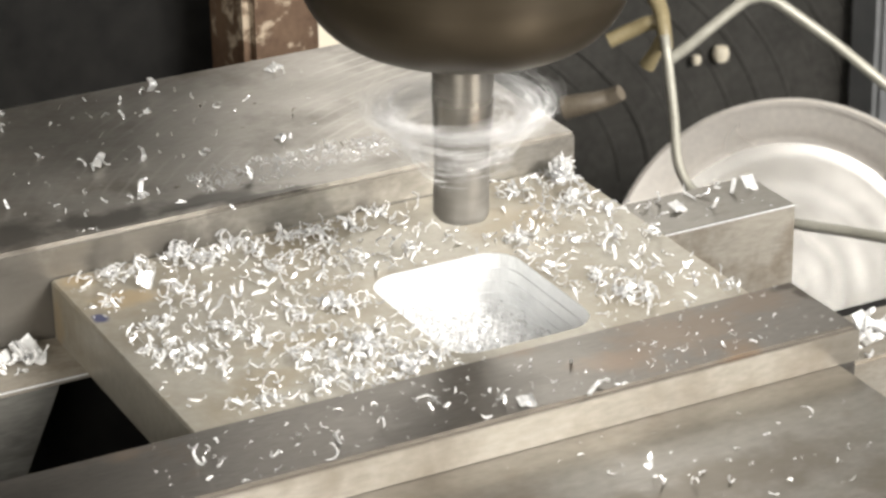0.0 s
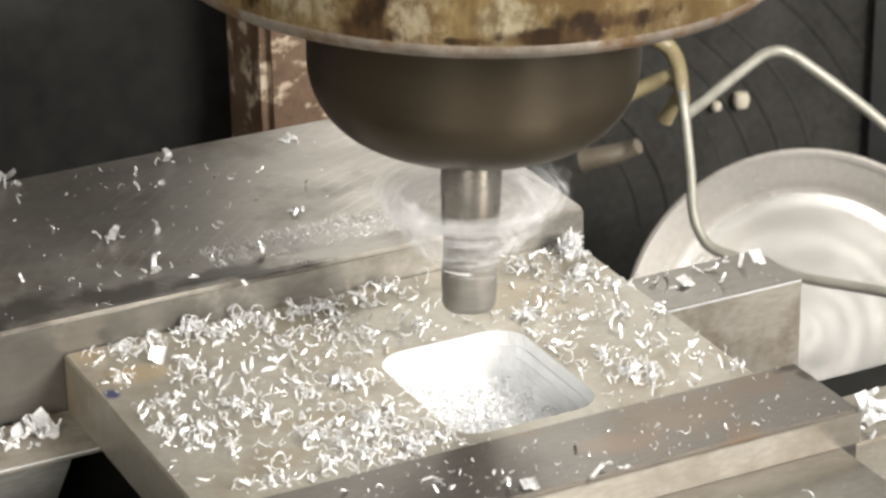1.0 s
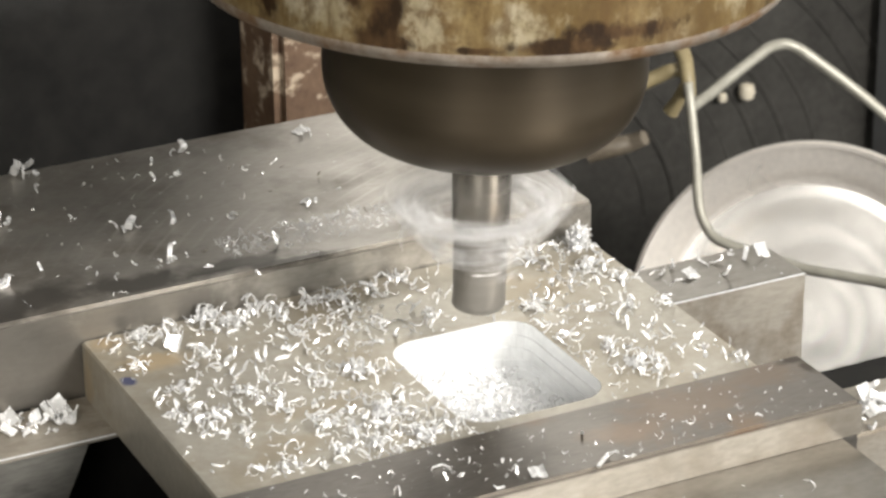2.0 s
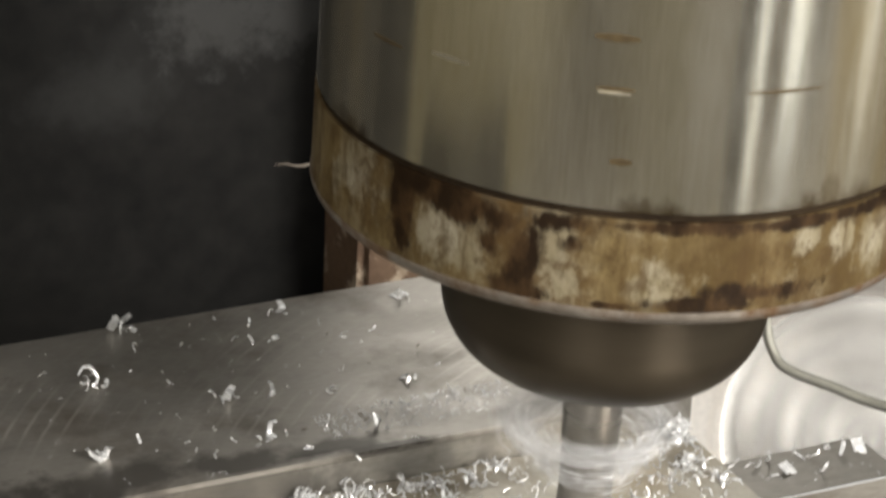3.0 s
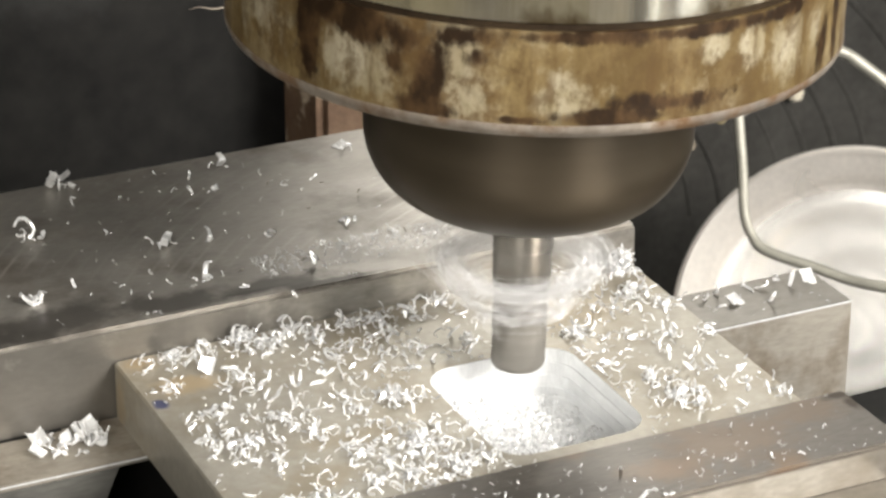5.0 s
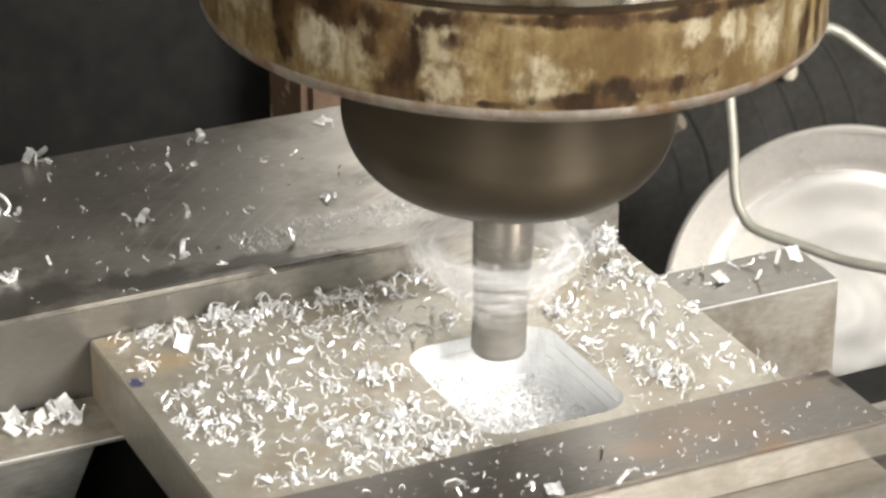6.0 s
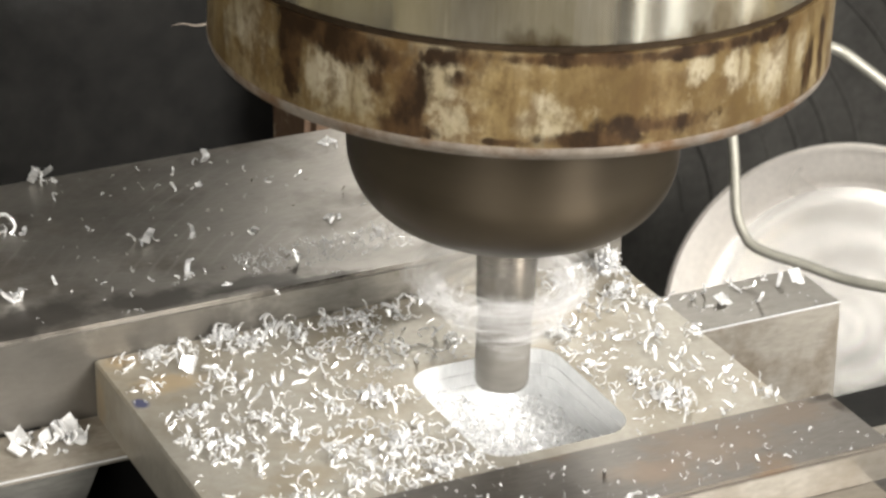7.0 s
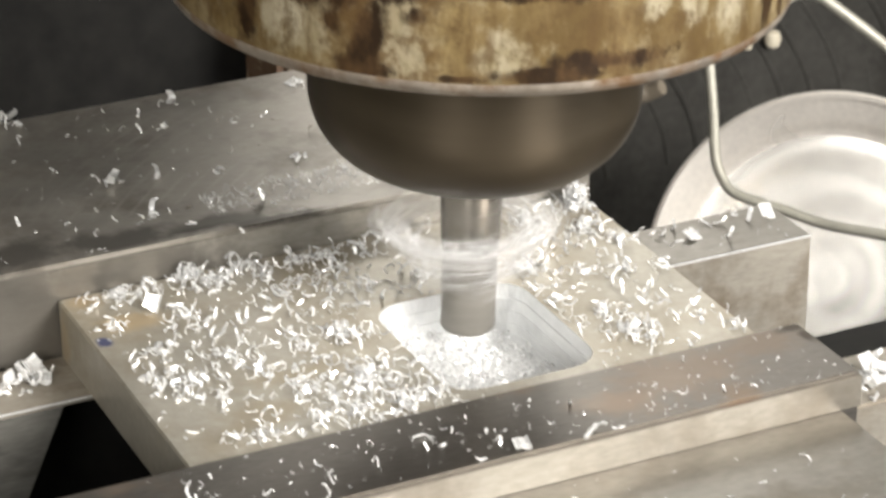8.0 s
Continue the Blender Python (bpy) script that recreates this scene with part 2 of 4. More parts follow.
def stained_steel():
    """Pale oily steel with amber washes and brown-black drips that run down from the upper joint."""
    m = bpy.data.materials.new("stained_ring")
    m.use_nodes = True
    nt = m.node_tree
    out = nt.nodes["Principled BSDF"]
    co = nt.nodes.new("ShaderNodeTexCoord").outputs["Object"]

    def tex(s, detail, st=(1, 1, 1), r=0.6):
        mp = nt.nodes.new("ShaderNodeMapping")
        mp.inputs["Scale"].default_value = st
        nt.links.new(co, mp.inputs[0])
        n = nt.nodes.new("ShaderNodeTexNoise")
        n.inputs["Scale"].default_value, n.inputs["Detail"].default_value, n.inputs["Roughness"].default_value = s, detail, r
        nt.links.new(mp.outputs[0], n.inputs["Vector"])
        return n.outputs["Fac"]

    def calc(op, a, b):
        n = nt.nodes.new("ShaderNodeMath")
        n.operation = op
        for k, v in enumerate((a, b)):
            if isinstance(v, (int, float)):
                n.inputs[k].default_value = v
            else:
                nt.links.new(v, n.inputs[k])
        return n.outputs[0]

    def step(v, a, b):
        n = nt.nodes.new("ShaderNodeMapRange")
        n.interpolation_type = "SMOOTHSTEP"
        n.inputs[1].default_value, n.inputs[2].default_value = a, b
        nt.links.new(v, n.inputs[0])
        return n.outputs[0]

    def mix(f, a, b):
        n = nt.nodes.new("ShaderNodeMix")
        n.data_type = "RGBA"
        nt.links.new(f, n.inputs[0])
        for k, v in ((6, a), (7, b)):
            if isinstance(v, tuple):
                n.inputs[k].default_value = (*v, 1)
            else:
                nt.links.new(v, n.inputs[k])
        return n.outputs[2]

    def spots(rows):
        """The nearest of several stains: angle from the front, height, half width, half height."""
        best = None
        for deg, z, w, h in rows:
            a = radians(deg - 115.2)
            mp = nt.nodes.new("ShaderNodeMapping")
            mp.vector_type = "TEXTURE"
            mp.inputs["Location"].default_value = (0.0437 * math.cos(a), 0.0437 * math.sin(a), z * MM)
            mp.inputs["Scale"].default_value = (w * MM, w * MM, h * MM)
            nt.links.new(co, mp.inputs[0])
            ln = nt.nodes.new("ShaderNodeVectorMath")
            ln.operation = "LENGTH"
            nt.links.new(mp.outputs[0], ln.inputs[0])
            best = ln.outputs["Value"] if best is None else calc("MINIMUM", best, ln.outputs["Value"])
        return best

    small, fine, wide = tex(230, 8, (1, 1, 0.6), 0.68), tex(600, 4), tex(48, 5, (1, 1, 0.8))
    mid = tex(90, 5, (1, 1, 0.45))
    ragged = calc("SUBTRACT", calc("ADD", calc("MULTIPLY", small, 4.2), calc("MULTIPLY", mid, 4.0)), 4.1)
    dark = spots([(-44.5, 63, 1.9, 8), (-38, 68.3, 5, 1.6), (-30, 67.8, 5, 2.2), (-24, 66.8, 4, 2.6), (-26.5, 63.2, 1.4, 1.7), (-20, 62, 1.8, 7), (-21, 57.5, 3.5, 1.2), (-14, 68, 6, 1.3), 
                  (-11.5, 65, 1.4, 1.5), (-5, 57.2, 3.5, 0.5), (12, 57.6, 6.5, 0.8), (22, 59, 5, 1.0), (60, 60, 1.6, 4), (46, 68.3, 3.0, 0.8), (4, 68.6, 9, 0.8), (26, 68.4, 8, 0.7), (66, 61, 1.2, 5)])
    dark_mask = step(calc("ADD", dark, ragged), 1.65, 0.6)
    amber = spots([(-4, 63, 4.5, 7), (6, 66, 8, 3.5), (16, 62, 7, 7), (-45, 62, 8, 8), (-33, 60, 6, 3), (30, 65, 5, 5), (45, 63, 6, 7), (64, 64, 6, 8), (-66, 63, 8, 8)])
    amber_mask = step(calc("ADD", amber, ragged), 2.3, 0.4)
    pale = spots([(-60, 63.5, 6, 4.6), (-36, 62, 4.4, 3.4), (-28.5, 61, 1.8, 3), (-11.5, 60, 3.2, 3.0), (-13, 63, 1.4, 2), (1.8, 60, 2.8, 2.4), (2, 62, 1.6, 2.2), (30, 66, 1.6, 1.3), (38, 65, 1.5, 1.8), (47, 63, 2.2, 3.0), (57, 64, 1.6, 2.6)])
    pale_mask = step(calc("ADD", pale, calc("MULTIPLY", ragged, 1.4)), 1.5, 0.4)
    base = mix(step(wide, 0.35, 0.65), (0.135, 0.108, 0.062), (0.265, 0.226, 0.152))
    base = mix(step(calc("ADD", small, calc("MULTIPLY", fine, 0.4)), 0.62, 0.82), base, (0.10, 0.062, 0.024))
    wash = mix(step(mid, 0.35, 0.68), (0.085, 0.055, 0.02), (0.205, 0.150, 0.068))
    colour = mix(amber_mask, base, wash)
    colour = mix(calc("MULTIPLY", pale_mask, 0.85), colour, mix(step(small, 0.35, 0.65), (0.23, 0.195, 0.12), (0.39, 0.35, 0.26)))
    streak = tex(260, 5, (1, 1, 0.16))
    colour = mix(calc("MULTIPLY", step(streak, 0.50, 0.68), 0.75), colour, (0.075, 0.043, 0.015))
    mottle = tex(340, 7, (1, 1, 0.75), 0.7)
    colour = mix(calc("MULTIPLY", step(mottle, 0.46, 0.64), 0.7), colour, (0.070, 0.042, 0.016))
    colour = mix(calc("MULTIPLY", step(mottle, 0.46, 0.32), 0.45), colour, (0.24, 0.198, 0.125))
    vein = nt.nodes.new("ShaderNodeTexVoronoi")
    vein.feature = "DISTANCE_TO_EDGE"
    vein.inputs["Scale"].default_value = 130
    bent = nt.nodes.new("ShaderNodeVectorMath")
    bent.operation = "MULTIPLY_ADD"
    bent.inputs[1].default_value = (0.012, 0.012, 0.012)
    nt.links.new(mid, bent.inputs[0])
    nt.links.new(co, bent.inputs[2])
    nt.links.new(bent.outputs[0], vein.inputs["Vector"])
    lines = calc("MULTIPLY", step(vein.outputs["Distance"], 0.06, 0.0), step(wide, 0.46, 0.62))
    colour = mix(calc("MULTIPLY", lines, 0.22), colour, (0.05, 0.028, 0.010))
    colour = mix(dark_mask, colour, mix(step(small, 0.4, 0.62), (0.016, 0.008, 0.003), (0.055, 0.030, 0.012)))
    out.inputs["Specular IOR Level"].default_value = 0.3
    nt.links.new(colour, out.inputs["Base Color"])
    out.inputs["Metallic"].default_value = 0.12
    r = nt.nodes.new("ShaderNodeMapRange")
    r.inputs[3].default_value, r.inputs[4].default_value = 0.34, 0.55
    nt.links.new(small, r.inputs[0])
    nt.links.new(r.outputs[0], out.inputs["Roughness"])
    b = nt.nodes.new("ShaderNodeBump")
    b.inputs["Strength"].default_value, b.inputs["Distance"].default_value = 0.35, 0.0003
    nt.links.new(small, b.inputs["Height"])
    nt.links.new(b.outputs[0], out.inputs["Normal"])
    return m


RUST = stained_steel()


# Emission for the added panels that polished metal reflects.
def glow_material():
    m = bpy.data.materials.new("added_glow")
    m.use_nodes = True
    out = m.node_tree.nodes["Principled BSDF"]
    out.inputs["Base Color"].default_value = (0.6, 0.63, 0.65, 1)
    out.inputs["Emission Color"].default_value = (0.92, 0.96, 1.0, 1)
    out.inputs["Emission Strength"].default_value = 2.2
    return m


ADDED_GLOW = glow_material()


# ---- mesh helpers (millimetres) ----


def part(name, bm, material, parent=None, label="", smooth=False):
    """Links a bmesh, given in millimetres, as one mesh object under a thing or a part."""
    bmesh.ops.scale(bm, vec=(MM, MM, MM), verts=bm.verts)
    me = bpy.data.meshes.new(name)
    bm.normal_update()
    bm.to_mesh(me)
    bm.free()
    me.materials.append(material)
    if smooth:
        me.polygons.foreach_set("use_smooth", [True] * len(me.polygons))
        me.set_sharp_from_angle(angle=radians(38))
    ob = new(name, me)
    if parent:
        ob.parent = parent
    if label:
        ob["label"] = label
    return ob


def thing(name, label, category, x=0.0, y=0.0, z=0.0, group="", kind=""):
    ob = new(name)
    ob.empty_display_size = 0.01
    ob.location = (x * MM, y * MM, z * MM)
    return tagged(ob, label, category, group, kind)


def box(x0, x1, y0, y1, z0, z1, bevel=0.4, bm=None):
    own = bmesh.new()
    bmesh.ops.create_cube(own, size=1.0)
    for v in own.verts:
        v.co = Vector((x0 + (v.co.x + 0.5) * (x1 - x0), y0 + (v.co.y + 0.5) * (y1 - y0), z0 + (v.co.z + 0.5) * (z1 - z0)))
    if bevel:
        bmesh.ops.bevel(own, geom=list(own.edges), offset=bevel, segments=2, affect="EDGES")
    if bm is None:
        return own
    me = bpy.data.meshes.new("tmp")
    own.to_mesh(me)
    own.free()
    bm.from_mesh(me)
    bpy.data.meshes.remove(me)
    return bm


def lathe(profile, segments=96, close=True):
    """Turns a profile of (radius, height) round z. The ends close on the axis where their radius is above 0."""
    bm = bmesh.new()
    rings = []
    for r, z in profile:
        rings.append([bm.verts.new((r * math.cos(2 * math.pi * k / segments), r * math.sin(2 * math.pi * k / segments), z)) for k in range(segments)])
    for a, b in zip(rings, rings[1:]):
        for k in range(segments):
            j = (k + 1) % segments
            bm.faces.new((a[k], a[j], b[j], b[k]))
    if close:
        bm.faces.new(rings[0][::-1])
        bm.faces.new(rings[-1])
    bmesh.ops.recalc_face_normals(bm, faces=bm.faces)
    return bm


def tube(points, radius, sides=10, bm=None):
    """A round rod along a smooth line through the points."""
    bm = bm or bmesh.new()
    pts = [Vector(p) for p in points]
    line = []
    for k in range(len(pts) - 1):
        p0, p1, p2, p3 = pts[max(k - 1, 0)], pts[k], pts[k + 1], pts[min(k + 2, len(pts) - 1)]
        for s in range(8):
            u = s / 8
            line.append(0.5 * ((2 * p1) + (p2 - p0) * u + (2 * p0 - 5 * p1 + 4 * p2 - p3) * u * u + (3 * p1 - p0 - 3 * p2 + p3) * u ** 3))
    line.append(pts[-1])
    rings = []
    side = Vector((0.3, 0.2, 0.93)).normalized()
    for k, p in enumerate(line):
        d = (line[min(k + 1, len(line) - 1)] - line[max(k - 1, 0)]).normalized()
        a = (side - d * side.dot(d)).normalized()
        b = d.cross(a)
        side = a
        r = radius(k / (len(line) - 1)) if callable(radius) else radius
        rings.append([bm.verts.new(p + r * (math.cos(q) * a + math.sin(q) * b)) for q in (2 * math.pi * j / sides for j in range(sides))])
    for a, b in zip(rings, rings[1:]):
        for k in range(sides):
            bm.faces.new((a[k], a[(k + 1) % sides], b[(k + 1) % sides], b[k]))
    bm.faces.new(rings[0][::-1])
    bm.faces.new(rings[-1])
    return bm


def setting(name, bm, material, label):
    return tagged(part(name, bm, material), label, name.split("_")[0], kind="structure")


# ---- the workshop round the machine ----
setting("floor", box(-2500, 2500, -2500, 2500, -1100, -1000, 0), CONCRETE, "plain grey concrete workshop floor")
setting("ceiling", box(-2500, 2500, -2500, 2500, 1800, 1900, 0), WALL, "plain pale workshop ceiling")
setting("wall_north", box(-2500, 2500, 2400, 2500, -1000, 1800, 0), WALL, "plain pale workshop wall")
setting("wall_south", box(-2500, 2500, -2500, -2400, -1000, 1800, 0), WALL, "plain pale workshop wall")
setting("wall_east", box(2400, 2500, -2400, 2400, -1000, 1800, 0), WALL, "plain pale workshop wall")
setting("wall_west", box(-2500, -2400, -2400, 2400, -1000, 1800, 0), WALL, "plain pale workshop wall")

# Unseen glowing panels, added to put bright streaks on the quill and pan.
setting("door_glass", box(640, 760, -2398, -2390, -1000, 900, 0), ADDED_GLOW, "tall unseen glowing panel added for bright streaks on the quill")
setting("door_glass", box(1180, 1520, -2398, -2390, -1000, 900, 0), ADDED_GLOW, "tall unseen glowing panel added for bright streaks on the quill")
setting("door_glass", box(2390, 2398, -1500, -1250, -1000, 900, 0), ADDED_GLOW, "tall unseen glowing panel added for bright streaks on the quill")
# Unseen coloured panels, added to shape the stripes reflected in the quill sleeve.
setting("wall_cladding", box(-2398, -300, -2396, -2380, -1000, 700, 0), OLIVE, "unseen olive panel added for the quill to reflect")
setting("wall_cladding", box(320, 600, -2396, -2380, -1000, 700, 0), BLACK, "unseen dark panel added for the quill to reflect")
setting("wall_cladding", box(820, 1100, -2396, -2380, -1000, 700, 0), RUSTY_POST, "unseen reddish brown panel added for the quill to reflect")
setting("wall_cladding", box(1650, 2200, -2396, -2380, -1000, 700, 0), GREY, "unseen grey panel added for the quill to reflect")
setting("wall_cladding", box(-2396, -2380, -2380, 1500, -1000, 700, 0), OLIVE, "unseen olive panel added for the quill to reflect")

base = thing("machine_pedestal", "dark cast iron base of the milling machine", "machine pedestal", 0, 0, -1000)
part("base_casting", box(-380, 480, -180, 620, 0, 739.5, 8), BLACK, base)
part("saddle", box(-200, 300, -170, 70, 739.6, 859.8, 4), BLACK, base)
table = thing("machine_table", "dark steel milling machine table under the vise", "machine table", 0, 0, -140)
part("table_top", box(-420, 520, -190, 70, 0, 60, 2), BLACK, table)

tray = thing("chip_tray", "dark sheet steel chip tray behind the machine table", "chip tray", 0, 0, -260)
part("tray_floor", box(-500, 700, 75, 620, 0, 10, 1), BLACK, tray)
part("tray_lip", box(-500, 700, 70.5, 74.5, 0, 40, 1), BLACK, tray)
column = thing("machine_column", "black painted cast iron milling machine column", "machine column", 0, 0, -175)
part("column_body", box(-500, 112, 175, 420, -75, 735, 6), COLUMN, column)
post = thing("rusty_post", "rusty brown steel post with peeling pale paint", "post", 0, 0, -80)
part("post_body", box(97, 114.5, 150, 172, -170, 140, 2), RUSTY_POST, post)
cover = thing("cream_panel", "cream painted machine panel behind the vise", "panel", 0, 0, -80)
part("panel_sheet", box(114.8, 150, 190, 198, -170, 60, 1), CREAM, cover)

guard = thing("rubber_way_cover", "black finely ribbed rubber cover hanging behind the vise", "rubber cover", 0, 0, -250)
part("cover_sheet", box(151, 700, 400, 410, 0, 290, 2), RUBBER, guard)
for k in range(44):
    r = 50 + 10.5 * k
    arc = [(150 + r * math.cos(radians(a)) * 1.15, 400.85 - 0.15 * math.sin(k * 2.3), 40 + r * math.sin(radians(a)) * 0.62) for a in range(3, 92, 8)]
    arc = [p for p in arc if p[0] > 154 and p[2] < 284 and p[0] < 692]
    if len(arc) > 2:
        part("fold", tube(arc, 1.3 + 0.3 * math.sin(k * 1.7), 8), RUBBER, guard, "", True)
# Two rounded blobs stand for out-of-focus chips on the cover.
for x, z, s in ((367.6, 86.2, 0.85), (377.6, 86.6, 1.45)):
    blob = lathe([(0.4, -1.8), (1.6, -1.4), (2.1, 0.0), (1.7, 1.5), (0.4, 1.9)], 20)
    bmesh.ops.scale(blob, vec=(s, s, s * 1.15), verts=blob.verts)
    bmesh.ops.translate(blob, vec=(x, 396.0, z), verts=blob.verts)
    part("pale_chip_blob", blob, CREAM, guard, "small pale blob standing for an out-of-focus chip", True)

# A shallow pan that leans with its open side to the front, and a bent wire before it.
pan = thing("aluminium_pan", "shallow shiny spun aluminium pan leaning behind the vise", "metal pan", 319.6, 265.8, -184.0)
pan.scale = (1.265, 1.265, 1.265)
pan.rotation_mode = "QUATERNION"
pan.rotation_quaternion = Vector((-0.435, -0.77, 0.465)).to_track_quat("Z", "Y")
bowl = lathe([(34.2, -7.6), (35.4, -7.2), (36.2, -6.2), (37.0, -4.6), (38.4, -3.3), (40.4, -1.9), (42.2, -0.4), (43.3, 0.5), (43.7, -0.2), (43.2, -1.4), (40.6, -3.2),
                    (38.2, -5.0), (37.4, -7.0), (36.2, -8.4), (34.2, -9.0), (0.02, -9.4)], 240, False)
for v in bowl.verts:
    r = math.hypot(v.co.x, v.co.y)
    if 35 < r < 38:
        f = 1 + 0.0018 * math.sin(44 * math.atan2(v.co.y, v.co.x))
        v.co.x, v.co.y = v.co.x * f, v.co.y * f
part("bowl", bowl, DISH, pan, "spun bowl with faint flutes", True)
part("pan_floor", lathe([(0.02, -7.8), *((2.0 + 1.5 * k, -7.85 + 0.06 * math.sin(0.9 * k)) for k in range(21)), (34.5, -7.58), (34.5, -8.1), (0.02, -8.4)], 160, False), POLISHED, pan, "polished mirror-like pan floor", True)
part("rolled_rim", lathe([(42.4, 0.4), (43.4, 1.1), (44.3, 0.5), (44.4, -0.5), (43.6, -1.3), (42.5, -0.8), (42.4, 0.4)], 120, False), DISH, pan, "", True)

wire = thing("bent_wire", "bent grey galvanised wire hanging before the pan", "wire", 0, 0, 0)
part("upper_rod", tube([(321.8, 215.0, -109.3), (312.4, 222.0, -99.8), (304.6, 230.0, -91.7), (294.6, 238.0, -82.8), (292.1, 240.0, -81.0), (289.6, 241.0, -79.9), (286.2, 241.0, -79.6), (281.9, 240.0, -80.0), (267.7, 236.0, -84.5), (260.4, 233.0, -86.3), (252.2, 230.0, -88.0)], 1.6), WIRE, wire, "", True)
part("lower_rod", tube([(240.9, 214.0, -73.5), (240.7, 212.0, -79.1), (237.9, 204.0, -91.6), (234.9, 197.0, -101.2), (235.2, 193.0, -106.1), (236.1, 190.0, -108.0), (239.5, 186.0, -109.5), (245.3, 180.0, -110.9), (252.5, 172.0, -112.9), (261.5, 160.0, -112.7), (267.1, 150.0, -111.9), (292.0, 108.0, -109.0)], 1.4), WIRE, wire, "", True)

hose = thing("yellowed_hose", "yellowed plastic hose wrapped round the wire", "hose", 0, 0, 0)
part("upper_loop", tube([(241.0, 228.0, -63.3), (244.2, 226.0, -66.2), (244.5, 222.0, -69.7), (243.2, 218.0, -73.7), (242.8, 216.0, -78.5)], lambda u: 2.4 - 0.6 * u), HOSE, hose, "", True)
part("side_piece", tube([(245.2, 222.0, -73.2), (242.3, 224.0, -73.6), (238.9, 227.0, -75.9), (233.8, 230.0, -78.9)], 2.1), HOSE, hose, "", True)
part("tail_piece", tube([(243.4, 220.0, -76.8), (243.0, 222.0, -81.4), (241.9, 224.0, -85.4)], lambda u: 1.3 + 1.0 * u), HOSE, hose, "", True)
part("lower_end", tube([(240.5, 235.0, -96.5), (237.9, 238.0, -98.7), (232.9, 240.0, -99.8), (228.1, 244.0, -101.6)], lambda u: 2.2 + 1.2 * u), DULL_HOSE, hose, "dull brownish hose end", True)

cabinet = thing("grey_cabinet", "grey painted steel cabinet behind the machine", "cabinet", 0, 0, -250)
part("cabinet_side", box(431, 700, 378, 396, 0, 290, 2), GREY, cabinet)
part("cabinet_door", box(480, 700, 374, 377.8, 20, 284, 1), GREY, cabinet)

# ---- the vise ----
vise = thing("machine_vise", "worn grey steel milling vise with stepped jaws, chips on top", "vise", 0, 0, -80)
L_END, R_END = -62, 90.5


def vise_part(name, bm, material, label=""):
    bmesh.ops.translate(bm, vec=(0, 0, 80), verts=bm.verts)
    return part(name, bm, material, vise, label)


vise_part("jaw_face", box(L_END, R_END, 0, 0.42, -45, 4.9, 0.1), JAW_FACE, "dull grey face plate of the fixed jaw, darker towards the left")
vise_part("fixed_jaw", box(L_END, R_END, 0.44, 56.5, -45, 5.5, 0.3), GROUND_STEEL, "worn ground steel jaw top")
vise_part("jaw_step", box(40.1, 124.6, -13.9, -0.2, -9.9, -9.4, 0.2), BODY_STEEL)
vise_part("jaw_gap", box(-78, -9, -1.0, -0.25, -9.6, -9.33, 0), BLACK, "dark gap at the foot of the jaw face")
vise_part("jaw_ledge", box(-78, 40, -13.9, -0.2, -10.4, -9.4, 0.3), JAW_STEEL, "dull grey ledge of the fixed jaw")
# Two thin bright strips paint the highlight that the bevels don't show.
vise_part("step_glint", box(40.2, 124.5, -14.0, -13.86, -9.72, -9.46, 0), FRESH_AND_GLINT, "glint along the front edge of the step, put in as a bright strip")
vise_part("ledge_glint", box(-77.9, 39.9, -14.0, -13.86, -9.72, -9.5, 0), FRESH_AND_GLINT, "glint along the front edge of the ledge, put in as a bright strip")
vise_part("jaw_step_end", box(40.1, 124.6, -13.88, -0.2, -45, -9.88, 0.05), JAW_STEEL)
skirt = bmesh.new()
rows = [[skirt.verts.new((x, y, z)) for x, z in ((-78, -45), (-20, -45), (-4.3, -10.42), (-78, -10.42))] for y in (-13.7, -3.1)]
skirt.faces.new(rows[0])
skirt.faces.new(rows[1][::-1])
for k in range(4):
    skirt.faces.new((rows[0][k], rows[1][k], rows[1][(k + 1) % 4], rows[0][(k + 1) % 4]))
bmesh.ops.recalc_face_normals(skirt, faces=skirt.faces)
vise_part("jaw_skirt", skirt, DARK_IRON, "streaky grey lower face of the fixed jaw")
# Black sheet: the shade under the plate, put into the colour.
vise_part("dark_recess", box(-21, 40, -3.0, -0.3, -45, -10.45, 0), BLACK, "recess under the plate, its shade painted in as black")
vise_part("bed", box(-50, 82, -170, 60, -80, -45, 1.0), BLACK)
vise_part("movable_jaw_plate", box(L_END, 94.7, -73.5, -56.5, -44, 1.0, 0.5), JAW_TOP)
# The front side's light is put into this strip's paler colour.
vise_part("jaw_front_strip", box(-57.9, 94.6, -74.0, -73.52, -4.38, 0.5, 0.1), LIT_STEEL, "worn front edge of the movable jaw, light painted in as paler steel")
vise_part("movable_jaw_body", box(-58, 91.5, -165, -73.6, -44, -4.4, 0.2), BODY_STEEL)
vise_part("movable_jaw_step", box(94.8, 126, -66.5, -52.5, -44, -9.4, 0.4), JAW_STEEL)

# ---- the workpiece ----
PX0, PX1, PY0, PY1, PDEEP = 40.5, 64.6, -53.0, -23.6, 8.0


def rounded(x0, x1, y0, y1, r, n=7):
    pts = []
    for cx, cy, a0 in ((x1 - r, y1 - r, 0), (x0 + r, y1 - r, 90), (x0 + r, y0 + r, 180), (x1 - r, y0 + r, 270)):
        for k in range(n):
            a = radians(a0 + 90 * k / (n - 1))
            pts.append((cx + r * math.cos(a), cy + r * math.sin(a)))
    return pts


